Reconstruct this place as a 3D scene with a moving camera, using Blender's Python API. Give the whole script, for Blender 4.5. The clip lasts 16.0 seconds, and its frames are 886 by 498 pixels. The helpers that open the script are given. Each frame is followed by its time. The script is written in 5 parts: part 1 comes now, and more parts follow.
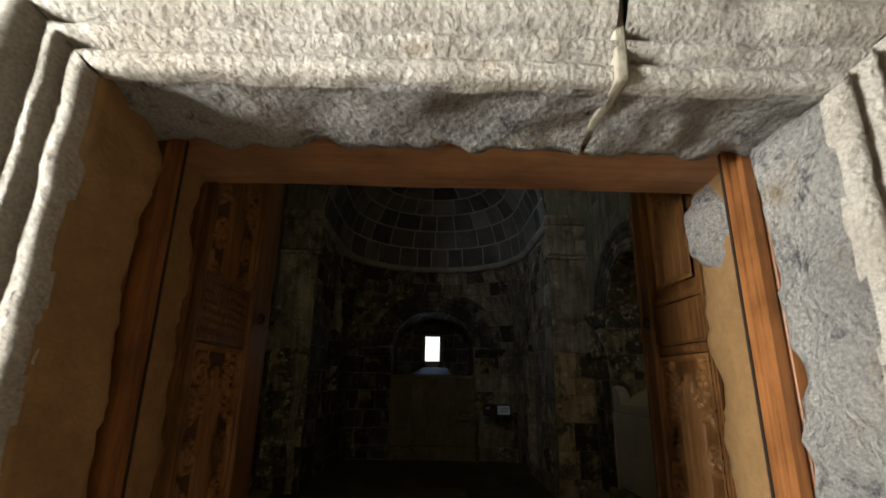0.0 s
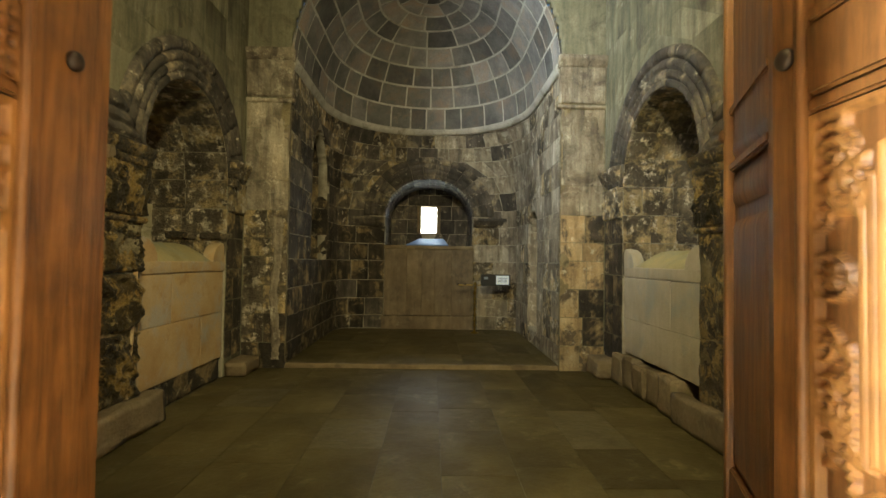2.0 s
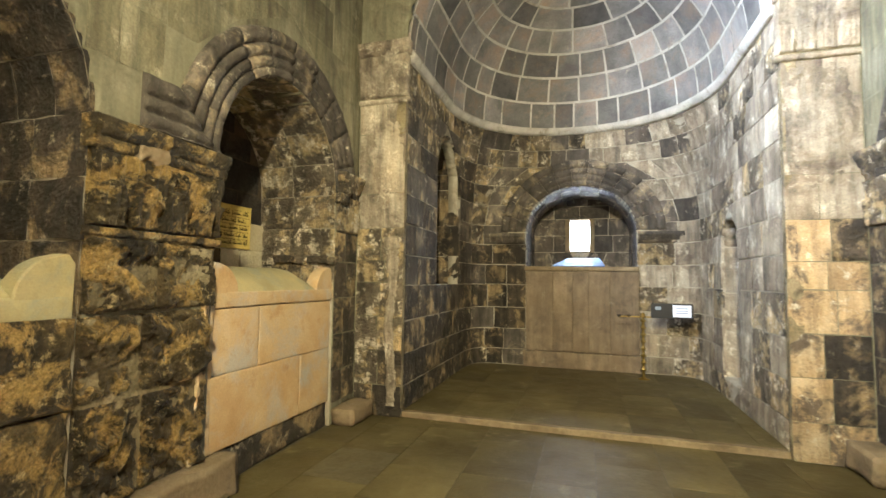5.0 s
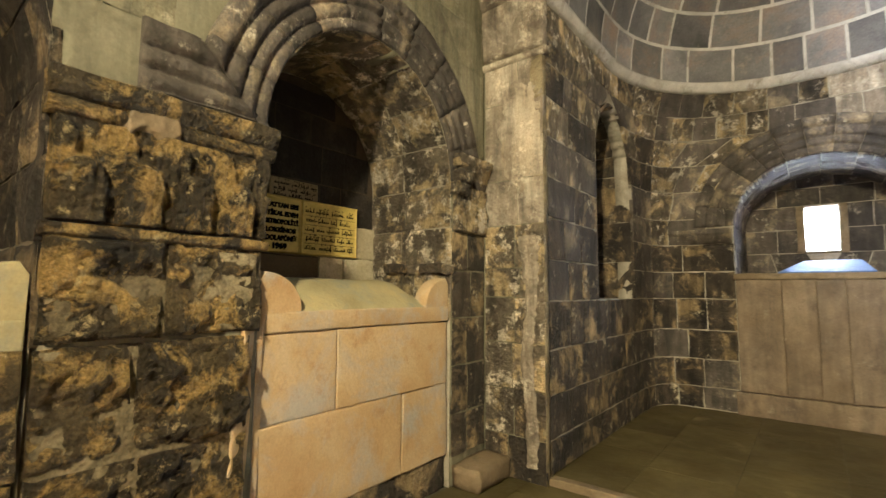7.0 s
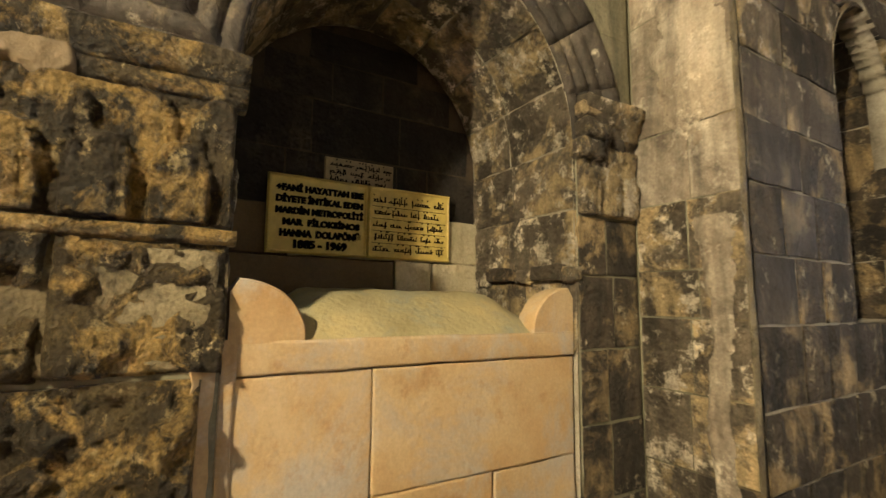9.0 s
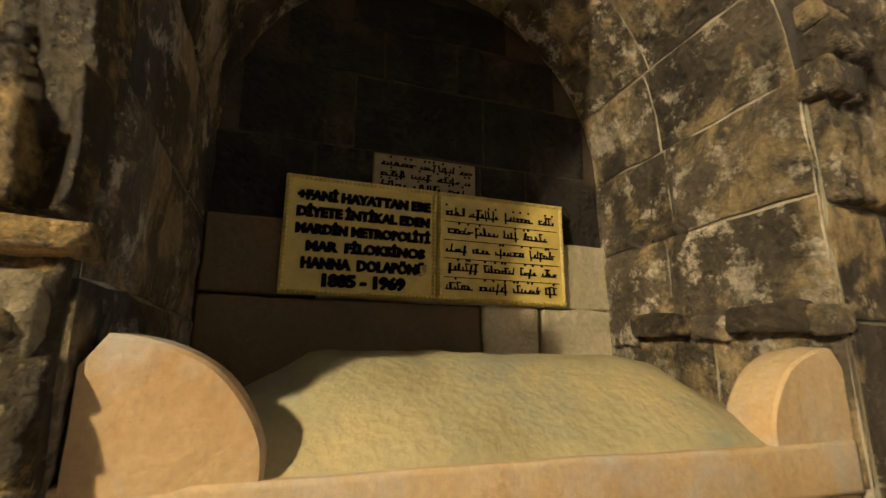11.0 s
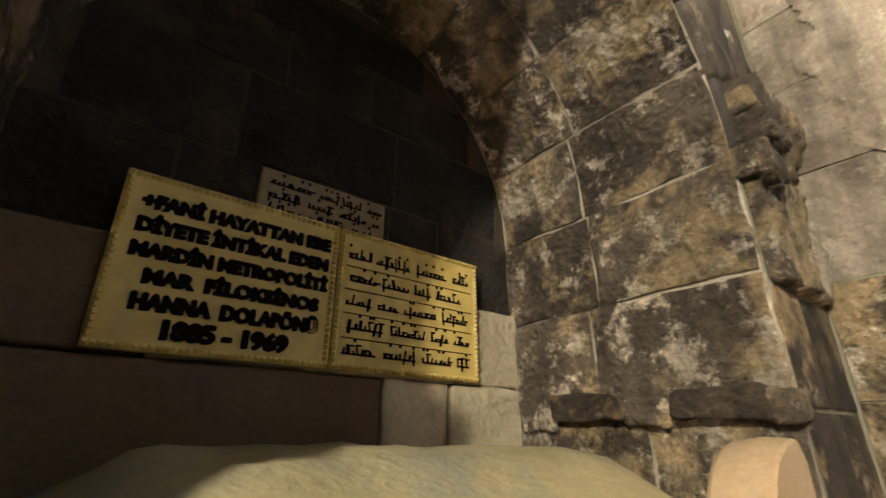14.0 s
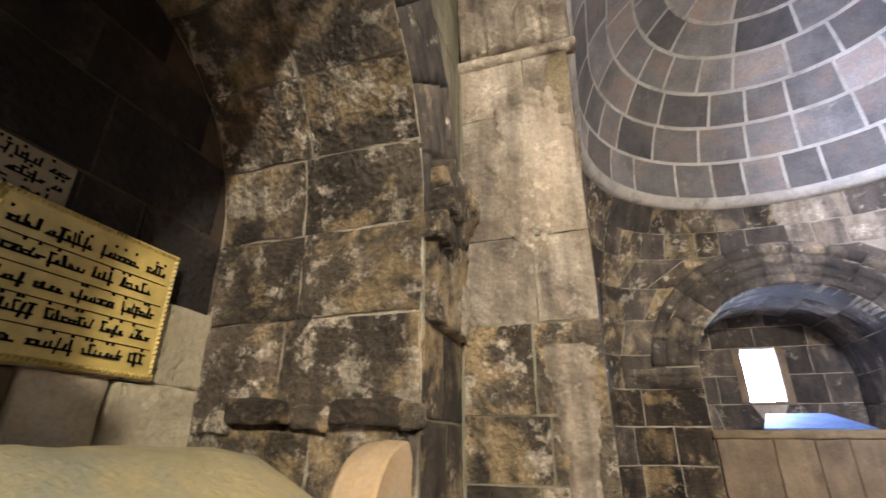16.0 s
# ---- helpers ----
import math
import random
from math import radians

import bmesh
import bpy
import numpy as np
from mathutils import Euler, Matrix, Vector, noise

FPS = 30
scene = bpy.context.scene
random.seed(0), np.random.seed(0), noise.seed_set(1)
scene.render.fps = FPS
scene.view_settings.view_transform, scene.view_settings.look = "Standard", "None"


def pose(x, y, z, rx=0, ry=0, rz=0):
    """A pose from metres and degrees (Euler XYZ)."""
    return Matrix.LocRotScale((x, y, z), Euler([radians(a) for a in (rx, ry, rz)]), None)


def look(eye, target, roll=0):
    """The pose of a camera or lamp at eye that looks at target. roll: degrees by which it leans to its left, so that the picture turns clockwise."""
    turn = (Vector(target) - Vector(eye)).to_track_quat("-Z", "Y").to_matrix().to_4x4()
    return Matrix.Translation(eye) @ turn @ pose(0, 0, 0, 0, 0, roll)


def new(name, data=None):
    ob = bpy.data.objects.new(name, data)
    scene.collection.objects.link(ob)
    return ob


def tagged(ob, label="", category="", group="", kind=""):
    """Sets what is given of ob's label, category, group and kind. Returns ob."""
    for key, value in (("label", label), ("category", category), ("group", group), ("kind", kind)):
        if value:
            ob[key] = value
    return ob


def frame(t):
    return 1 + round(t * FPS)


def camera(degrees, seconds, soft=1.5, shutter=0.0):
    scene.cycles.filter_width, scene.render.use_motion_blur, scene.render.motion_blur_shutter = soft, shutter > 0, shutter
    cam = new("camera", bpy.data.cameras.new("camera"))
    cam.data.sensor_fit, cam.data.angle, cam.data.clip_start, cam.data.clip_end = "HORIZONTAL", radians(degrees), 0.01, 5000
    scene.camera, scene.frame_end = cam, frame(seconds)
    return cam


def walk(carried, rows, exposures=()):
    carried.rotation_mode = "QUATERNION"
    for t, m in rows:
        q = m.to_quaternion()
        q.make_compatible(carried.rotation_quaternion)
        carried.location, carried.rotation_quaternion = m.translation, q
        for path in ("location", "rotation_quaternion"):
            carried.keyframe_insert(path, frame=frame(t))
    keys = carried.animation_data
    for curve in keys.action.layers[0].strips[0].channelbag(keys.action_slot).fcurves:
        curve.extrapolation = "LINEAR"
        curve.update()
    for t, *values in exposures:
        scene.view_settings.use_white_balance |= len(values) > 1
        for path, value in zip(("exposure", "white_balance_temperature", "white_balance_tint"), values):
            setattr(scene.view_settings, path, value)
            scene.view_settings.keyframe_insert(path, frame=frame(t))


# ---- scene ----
cam = camera(87.3, 16.0, soft=1.5, shutter=0.3)
METRES, EYE, TILT, LEAN, TURN = 6.8, 1.66, 0.0, 0.0, -1.1
ROWS = [
    (0.0, 0.0, 0.0, 0.0, -0.26, 15.82, -0.93),
    (0.5, 0.0029, 0.0281, -0.0062, -0.51, 13.58, -0.76),
    (1.0, 0.0047, 0.0601, -0.0137, -0.51, 8.82, -0.85),
    (1.5, 0.0065, 0.0918, -0.0243, -0.57, 4.66, -0.91),
    (2.0, 0.014, 0.133, -0.0312, -0.17, 1.54, -0.89),
    (2.5, 0.019, 0.1696, -0.0255, 0.1, 0.17, -0.83),
    (3.0, 0.0195, 0.2077, -0.025, 0.43, 0.28, -0.92),
    (3.5, 0.0167, 0.241, -0.025, 2.43, 0.94, -0.88),
    (4.0, 0.0146, 0.2721, -0.0207, 7.07, 2.17, -0.94),
    (4.5, 0.0154, 0.3019, -0.0191, 12.72, 3.03, -0.9),
    (7.0, -0.0273, 0.5372, -0.0184, 39.66, 5.08, -0.45),
    (7.5, -0.0414, 0.5919, -0.0176, 45.35, 4.94, -0.32),
    (8.0, -0.0565, 0.637, -0.016, 50.66, 5.08, -0.46),
    (8.5, -0.0848, 0.676, -0.0178, 55.73, 5.61, -0.51),
    (9.0, -0.1142, 0.7054, -0.0159, 60.53, 6.52, -0.51),
    (9.5, -0.1488, 0.7355, -0.0149, 65.32, 7.57, -0.52),
    (10.0, -0.1848, 0.7539, -0.0143, 68.95, 9.09, -0.5),
    (12.5, -0.3122, 0.7744, -0.0025, 70.83, 19.0, -0.2),
    (13.0, -0.3167, 0.7688, -0.0032, 66.47, 20.21, -0.26),
    (13.5, -0.3161, 0.7659, -0.0042, 60.32, 21.47, -0.16),
    (14.0, -0.3129, 0.7646, -0.0046, 52.88, 22.17, -0.11),
    (14.5, -0.3102, 0.766, -0.0055, 45.11, 22.34, -0.16),
    (15.0, -0.3052, 0.765, -0.0067, 36.73, 22.16, -0.32),
    (15.5, -0.2972, 0.7603, -0.0061, 27.97, 22.2, -0.32),
    (16.0, -0.2882, 0.7559, -0.0059, 19.21, 22.88, -0.4),
]
EXPOSURES = [(0.0, -5.05, 6200, 6), (0.5, -4.85, 6600, 3), (1.0, -3.9, 7300, 0), (1.5, -2.55, 7300, -4), (2.0, -1.2, 7000, -2), (2.5, -0.4, 6700, 2), (3.0, 0.0, 6300, 3), (3.5, 0.22, 6100, 3),
             (4.5, 0.42, 5900, 6), (7.0, 0.35, 6000, 13), (9.0, 0.35, 6300, 16), (10.0, 0.28, 6400, 17), (12.5, 0.3, 5800, 19), (14.0, 0.45, 5350, 23), (16.0, 0.45, 5200, 26)]
walk(cam, [(t, pose(0, 0, EYE, TILT, LEAN, TURN) @ pose(METRES * x, METRES * y, METRES * z, 90 + pitch, roll, yaw)) for t, x, y, z, yaw, pitch, roll in ROWS],
     exposures=EXPOSURES)

# ---- world and light ----
world = bpy.data.worlds.new("sky")
scene.world = world
world.use_nodes = True
wn = world.node_tree
sky = wn.nodes.new("ShaderNodeTexSky")
sky.sky_type, sky.sun_disc = "NISHITA", False
sky.sun_elevation, sky.sun_rotation = radians(50), radians(200)
wn.links.new(sky.outputs[0], wn.nodes["Background"].inputs[0])
wn.nodes["Background"].inputs[1].default_value = 0.15


def area(name, m, sx, sy, watts, colour):
    d = bpy.data.lights.new(name, "AREA")
    d.shape, d.size, d.size_y, d.energy, d.color = "RECTANGLE", sx, sy, watts, colour
    ob = new(name, d)
    ob.matrix_world = m
    return ob


AB = 10.53
# apse window daylight, and three unseen sources: porch side, high west, high north
# added lamp outside the door that lights the portal from the left
area("porch_arch_daylight", look((-2.7, -0.25, 2.0), (0.2, 0.80, 2.3)), 0.75, 1.0, 9500, (1.0, 0.95, 0.90))
# unseen warm source, placed to fit the shadow edges in the north niche
area("west_slit_daylight", look((0.2, 1.52, 4.15), (0.5, 6.6, 1.6)), 0.2, 0.30, 275, (1.0, 0.84, 0.49)).data.spread = math.radians(122)
DEEP = 1.3
area("apse_window_daylight", look((0.0, AB + DEEP + 0.30, 2.58), (0.0, 9.6, 0.6)), 0.34, 0.40, 13, (0.6, 0.77, 1.0)).data.spread = math.radians(110)
# unseen cool lamp added to brighten the south pier and the dome
area("north_clerestory_daylight", look((-2.32, 4.2, 5.3), (2.0, 7.5, 4.1)), 0.5, 0.7, 225, (0.78, 0.86, 1.0)).data.spread = math.radians(74)


# ---- materials ----
def shader(name):
    m = bpy.data.materials.new(name)
    m.use_nodes = True
    return m, m.node_tree, m.node_tree.nodes["Principled BSDF"]


def node(t, kind, **inputs):
    n = t.nodes.new("ShaderNode" + kind)
    for k, v in inputs.items():
        s = n.inputs[int(k[1:])] if k[0] == "i" and k[1:].isdigit() else n.inputs[k.replace("_", " ")]
        if hasattr(v, "is_output"):
            t.links.new(v, s)
        else:
            s.default_value = v
    return n


def ramp(t, fac, *stops):
    n = t.nodes.new("ShaderNodeValToRGB")
    e = n.color_ramp.elements
    while len(e) < len(stops):
        e.new(0.5)
    for el, (p, c) in zip(e, stops):
        el.position = p
        el.color = (*c, 1) if len(c) == 3 else c
    t.links.new(fac, n.inputs[0])
    return n.outputs[0]


def grey(v):
    return (v, v, v)


def blend(t, fac, a, b, mode="MIX"):
    n = t.nodes.new("ShaderNodeMix")
    n.data_type, n.blend_type = "RGBA", mode
    for s, v in ((n.inputs[0], fac), (n.inputs[6], a), (n.inputs[7], b)):
        if hasattr(v, "is_output"):
            t.links.new(v, s)
        elif isinstance(v, tuple):
            s.default_value = (*v, 1)
        else:
            s.default_value = v
    return n.outputs[2]


def rock(name, base, patch, patch_at=(0.5, 0.62), scale=2.0, patch_scale=4.0, bump=0.5, grain=60.0, rough=(0.5, 0.85),
         vary=0.3, island=False, chips=None, chips_at=(0.62, 0.7), speck=0.75, streak=0.0, relief=0.05):
    """Weathered stone: three base tones, patches of a second colour, chips, grain, pits."""
    m, t, b = shader(name)
    co = node(t, "TexCoord").outputs["Object"]
    if island:
        rnd = node(t, "NewGeometry").outputs["Random Per Island"]
    else:
        rnd = node(t, "ObjectInfo").outputs["Random"]
    far = node(t, "VectorMath", i0=co)
    shift = node(t, "CombineXYZ", X=node(t, "Math", i0=rnd, i1=17.0).outputs[0], Y=rnd, Z=rnd)
    shift.inputs[0].links[0].from_node.operation = "MULTIPLY"
    t.links.new(shift.outputs[0], far.inputs[1])
    p = far.outputs[0]
    n1 = node(t, "TexNoise", Vector=p, Scale=scale, Detail=7.0, Roughness=0.65).outputs[0]
    col = ramp(t, n1, *[(0.3 + 0.4 * i / (len(base) - 1), c) for i, c in enumerate(base)])
    n2 = node(t, "TexNoise", Vector=p, Scale=patch_scale, Detail=9.0, Roughness=0.7, Distortion=0.4).outputs[0]
    col = blend(t, ramp(t, n2, (patch_at[0], grey(0)), (patch_at[1], grey(1))), col, patch)
    if chips:
        n4 = node(t, "TexNoise", Vector=co, Scale=patch_scale * 2.3, Detail=10.0, Roughness=0.75).outputs[0]
        col = blend(t, ramp(t, n4, (chips_at[0], grey(0)), (chips_at[1], grey(1))), col, chips)
    n3 = node(t, "TexNoise", Vector=co, Scale=grain, Detail=5.0, Roughness=0.7).outputs[0]
    col = blend(t, speck, col, ramp(t, n3, (0.3, grey(0.45)), (0.7, grey(1.35))), "MULTIPLY")
    if streak:
        mp = node(t, "Mapping", Vector=co)
        mp.inputs["Scale"].default_value = (7.0, 7.0, 0.9)
        n5 = node(t, "TexNoise", Vector=mp.outputs[0], Scale=1.5, Detail=6.0, Roughness=0.6).outputs[0]
        col = blend(t, streak, col, ramp(t, n5, (0.36, grey(0.35)), (0.52, grey(1.0)), (0.68, grey(1.5))), "MULTIPLY")
    hv = node(t, "HueSaturation", Color=col)
    val = node(t, "MapRange", Value=rnd, To_Min=1 - vary, To_Max=1 + vary)
    t.links.new(val.outputs[0], hv.inputs["Value"])
    t.links.new(hv.outputs[0], b.inputs["Base Color"])
    t.links.new(node(t, "MapRange", Value=n2, From_Min=0.3, From_Max=0.7, To_Min=rough[1], To_Max=rough[0]).outputs[0], b.inputs["Roughness"])
    vor = node(t, "TexVoronoi", Vector=co, Scale=grain * 0.45).outputs[0]
    h1 = node(t, "TexNoise", Vector=co, Scale=grain * 0.22, Detail=9.0, Roughness=0.68).outputs[0]
    hs = node(t, "Math", i0=h1, i1=node(t, "Math", i0=vor, i1=0.25).outputs[0])
    hs.inputs[1].links[0].from_node.operation = "MULTIPLY"
    bp = node(t, "Bump", Height=hs.outputs[0], Strength=bump, Distance=relief)
    t.links.new(bp.outputs[0], b.inputs["Normal"])
    return m


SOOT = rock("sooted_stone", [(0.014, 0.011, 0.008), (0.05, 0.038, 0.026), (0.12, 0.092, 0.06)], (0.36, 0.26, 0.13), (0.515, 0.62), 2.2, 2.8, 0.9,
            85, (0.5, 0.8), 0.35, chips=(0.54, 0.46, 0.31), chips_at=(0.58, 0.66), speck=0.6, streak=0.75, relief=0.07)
# sooted stone and its mortar, blackened further to paint in the niche's shade
SHADEDSOOT = rock("shade_darkened_soot_stone", [(0.007, 0.0055, 0.004), (0.018, 0.013, 0.009), (0.04, 0.029, 0.018)], (0.07, 0.048, 0.027), (0.52, 0.70), 2.0, 3.0, 0.8,
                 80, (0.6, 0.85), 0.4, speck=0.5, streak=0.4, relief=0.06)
SHADEDMORTAR = rock("shade_darkened_mortar", [(0.035, 0.025, 0.015), (0.065, 0.046, 0.028), (0.10, 0.072, 0.045)], (0.02, 0.015, 0.01), (0.52, 0.66), 3.0, 5.0, 0.4, 80,
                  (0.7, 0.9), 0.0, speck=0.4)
ROUGH = rock("eroded_stone", [(0.013, 0.010, 0.005), (0.06, 0.043, 0.019), (0.17, 0.122, 0.052)], (0.50, 0.335, 0.115), (0.495, 0.59), 3.0, 5.0, 1.0,
             95, (0.36, 0.66), 0.25, chips=(0.54, 0.42, 0.21), chips_at=(0.565, 0.64), speck=0.85, relief=0.16)
ASHLAR = rock("grey_ashlar", [(0.035, 0.028, 0.022), (0.085, 0.07, 0.055), (0.16, 0.132, 0.105)], (0.36, 0.285, 0.175), (0.53, 0.67), 2.4, 2.4, 0.6, 60,
              (0.55, 0.8), 0.4, chips=(0.54, 0.48, 0.37), chips_at=(0.585, 0.68), speck=0.5, streak=0.6)
DOME = rock("dome_ashlar", [(0.09, 0.086, 0.084), (0.185, 0.176, 0.166), (0.29, 0.272, 0.25)], (0.29, 0.20, 0.14), (0.50, 0.68), 1.4, 1.4, 0.4, 55,
            (0.55, 0.85), 0.5, True, chips=(0.42, 0.36, 0.26), chips_at=(0.60, 0.74), speck=0.5)
DOMEJOINT = rock("pale_lime_pointing", [(0.34, 0.31, 0.26), (0.48, 0.45, 0.39), (0.60, 0.57, 0.50)], (0.24, 0.205, 0.155), (0.54, 0.70), 3.0, 5.0, 0.3, 80,
                 (0.7, 0.9), 0.0, speck=0.35)
MOTTLED = rock("mottled_stone", [(0.036, 0.028, 0.019), (0.14, 0.112, 0.078), (0.31, 0.25, 0.175)], (0.54, 0.41, 0.22), (0.495, 0.58), 2.0, 3.0, 1.0,
               75, (0.5, 0.8), 0.3, chips=(0.74, 0.65, 0.50), chips_at=(0.535, 0.60), speck=0.55, streak=0.6, relief=0.10)
PALE = rock("pale_ashlar", [(0.19, 0.148, 0.10), (0.32, 0.268, 0.195), (0.48, 0.425, 0.335)], (0.13, 0.10, 0.072), (0.47, 0.64), 1.5, 2.0, 0.6, 70,
            (0.65, 0.9), 0.2, chips=(0.66, 0.59, 0.46), chips_at=(0.55, 0.68), speck=0.45, streak=0.6)
# ledge slab with the niche jamb's shadow put into its brown
SHADESLAB = rock("shade_brown_slab", [(0.07, 0.043, 0.014), (0.105, 0.066, 0.023), (0.14, 0.092, 0.035)], (0.06, 0.037, 0.013), (0.52, 0.68), 2.0, 3.0, 0.2, 60,
                 (0.55, 0.8), 0.1, speck=0.35)
TAN = rock("tan_ashlar", [(0.26, 0.165, 0.08), (0.40, 0.285, 0.155), (0.50, 0.40, 0.26)], (0.10, 0.075, 0.05), (0.51, 0.60), 2.2, 3.2, 0.6, 60,
           (0.6, 0.85), 0.25, chips=(0.60, 0.53, 0.40), chips_at=(0.57, 0.66), speck=0.5, streak=0.5)
PLASTER = rock("old_plaster", [(0.14, 0.13, 0.08), (0.21, 0.197, 0.13), (0.29, 0.272, 0.195)], (0.11, 0.095, 0.058), (0.50, 0.66), 0.9, 1.8, 0.3, 40,
               (0.7, 0.9), 0.0, speck=0.3, streak=0.4)
WASHED = rock("limewashed_ashlar", [(0.12, 0.107, 0.062), (0.20, 0.183, 0.115), (0.29, 0.268, 0.185)], (0.09, 0.075, 0.045), (0.50, 0.66), 1.2, 1.6, 0.5, 55,
              (0.65, 0.9), 0.15, chips=(0.40, 0.36, 0.26), chips_at=(0.58, 0.70), speck=0.45, streak=0.6)
MORTAR = rock("lime_mortar", [(0.25, 0.21, 0.15), (0.38, 0.34, 0.26), (0.50, 0.46, 0.37)], (0.14, 0.115, 0.075), (0.58, 0.68), 4.0, 7.0, 0.4, 80,
              (0.7, 0.9), 0.0, speck=0.4)
BEDDING = rock("old_bedding_mortar", [(0.13, 0.10, 0.05), (0.24, 0.19, 0.105), (0.36, 0.30, 0.18)], (0.09, 0.07, 0.038), (0.5, 0.62), 3.0, 5.0, 0.8, 80,
               (0.55, 0.85), 0.0, speck=0.6)
# blue of the window's skylight, painted into the sill
SKYBLUE = rock("skylight_blue_sill", [(0.07, 0.12, 0.30), (0.09, 0.16, 0.38), (0.12, 0.20, 0.44)], (0.16, 0.24, 0.42), (0.56, 0.68), 4.0, 7.0, 0.3, 80, (0.6, 0.85), 0.0, speck=0.2)
# pale so that the unseen porch floor bounces light onto the lintel's underside
PAVING = rock("pale_bounce_paving", [(0.42, 0.36, 0.27), (0.52, 0.46, 0.36), (0.6, 0.54, 0.44)], (0.3, 0.25, 0.18), (0.55, 0.66), 2.0, 3.0, 0.4, 60, (0.6, 0.85), 0.0, speck=0.4)
TOMB = rock("tomb_limestone", [(0.42, 0.265, 0.115), (0.50, 0.35, 0.18), (0.56, 0.44, 0.27)], (0.43, 0.39, 0.33), (0.47, 0.62), 1.8, 1.7, 0.3, 70,
            (0.6, 0.8), 0.08, chips=(0.36, 0.20, 0.075), chips_at=(0.57, 0.74), speck=0.25, relief=0.03)
TOMBPALE = rock("pink_limestone", [(0.33, 0.275, 0.19), (0.43, 0.37, 0.275), (0.50, 0.44, 0.34)], (0.35, 0.34, 0.30), (0.50, 0.64), 1.5, 2.0, 0.25, 90,
                (0.6, 0.8), 0.05, chips=(0.5, 0.36, 0.2), chips_at=(0.64, 0.78), speck=0.15, streak=0.1)
TOMBLID = rock("lid_limestone", [(0.30, 0.255, 0.125), (0.41, 0.355, 0.19), (0.50, 0.40, 0.19)], (0.30, 0.30, 0.21), (0.48, 0.64), 2.4, 3.0, 0.3, 90,
               (0.6, 0.8), 0.05, speck=0.2)
KERB = rock("kerb_limestone", [(0.15, 0.105, 0.056), (0.215, 0.16, 0.093), (0.30, 0.235, 0.148)], (0.09, 0.063, 0.034), (0.50, 0.68), 2.0, 3.0, 0.4, 60,
            (0.6, 0.85), 0.12, speck=0.3)
ALTAR = rock("altar_limestone", [(0.12, 0.083, 0.048), (0.18, 0.13, 0.08), (0.25, 0.19, 0.125)], (0.09, 0.062, 0.037), (0.50, 0.66), 2.0, 2.4, 0.3, 60,
             (0.5, 0.8), 0.15, chips=(0.33, 0.28, 0.20), chips_at=(0.60, 0.72), speck=0.4, streak=0.35)
BLOCK = rock("rough_pale_block", [(0.46, 0.39, 0.24), (0.56, 0.49, 0.32), (0.63, 0.56, 0.40)], (0.42, 0.36, 0.23), (0.54, 0.7), 3.0, 5.0, 0.8, 45,
             (0.7, 0.9), 0.08, speck=0.3)
PORTAL = rock("portal_limestone", [(0.52, 0.46, 0.36), (0.68, 0.62, 0.52), (0.78, 0.73, 0.64)], (0.48, 0.38, 0.25), (0.56, 0.68), 2.5, 3.5, 0.9, 150,
              (0.75, 0.95), 0.06, chips=(0.20, 0.17, 0.13), chips_at=(0.63, 0.70), speck=0.6, relief=0.05)
SOFFIT = rock("weathered_grey_stone", [(0.28, 0.265, 0.24), (0.50, 0.475, 0.43), (0.66, 0.62, 0.56)], (0.40, 0.32, 0.21), (0.53, 0.64), 3.0, 4.0, 1.0, 130,
              (0.7, 0.95), 0.05, chips=(0.10, 0.10, 0.105), chips_at=(0.55, 0.64), speck=0.8, relief=0.07)
JAMB = rock("jamb_plaster", [(0.21, 0.112, 0.038), (0.29, 0.165, 0.06), (0.36, 0.225, 0.10)], (0.38, 0.28, 0.18), (0.56, 0.7), 1.6, 2.5, 0.35, 40,
            (0.7, 0.9), 0.0, speck=0.3)
SLAB = rock("floor_slab", [(0.048, 0.037, 0.013), (0.084, 0.066, 0.026), (0.125, 0.10, 0.043)], (0.21, 0.17, 0.08), (0.58, 0.74), 1.4, 2.5, 0.16, 60,
            (0.42, 0.62), 0.22, chips=(0.24, 0.20, 0.12), chips_at=(0.69, 0.75), speck=0.4)
PALESLAB = rock("pale_floor_slab", [(0.075, 0.062, 0.032), (0.115, 0.095, 0.05), (0.16, 0.132, 0.073)], (0.08, 0.066, 0.037), (0.5, 0.66), 2.5, 5.0, 0.25, 40,
                (0.42, 0.6), 0.1, speck=0.5)
GROUT = rock("floor_joint", [(0.05, 0.045, 0.033), (0.08, 0.07, 0.05), (0.11, 0.095, 0.065)], (0.16, 0.14, 0.09), (0.5, 0.7), 4.0, 6.0, 0.3, 60, (0.5, 0.8), 0.0)

for m in (SLAB, PALESLAB):
    m.node_tree.nodes["Principled BSDF"].inputs["Specular IOR Level"].default_value = 0.28


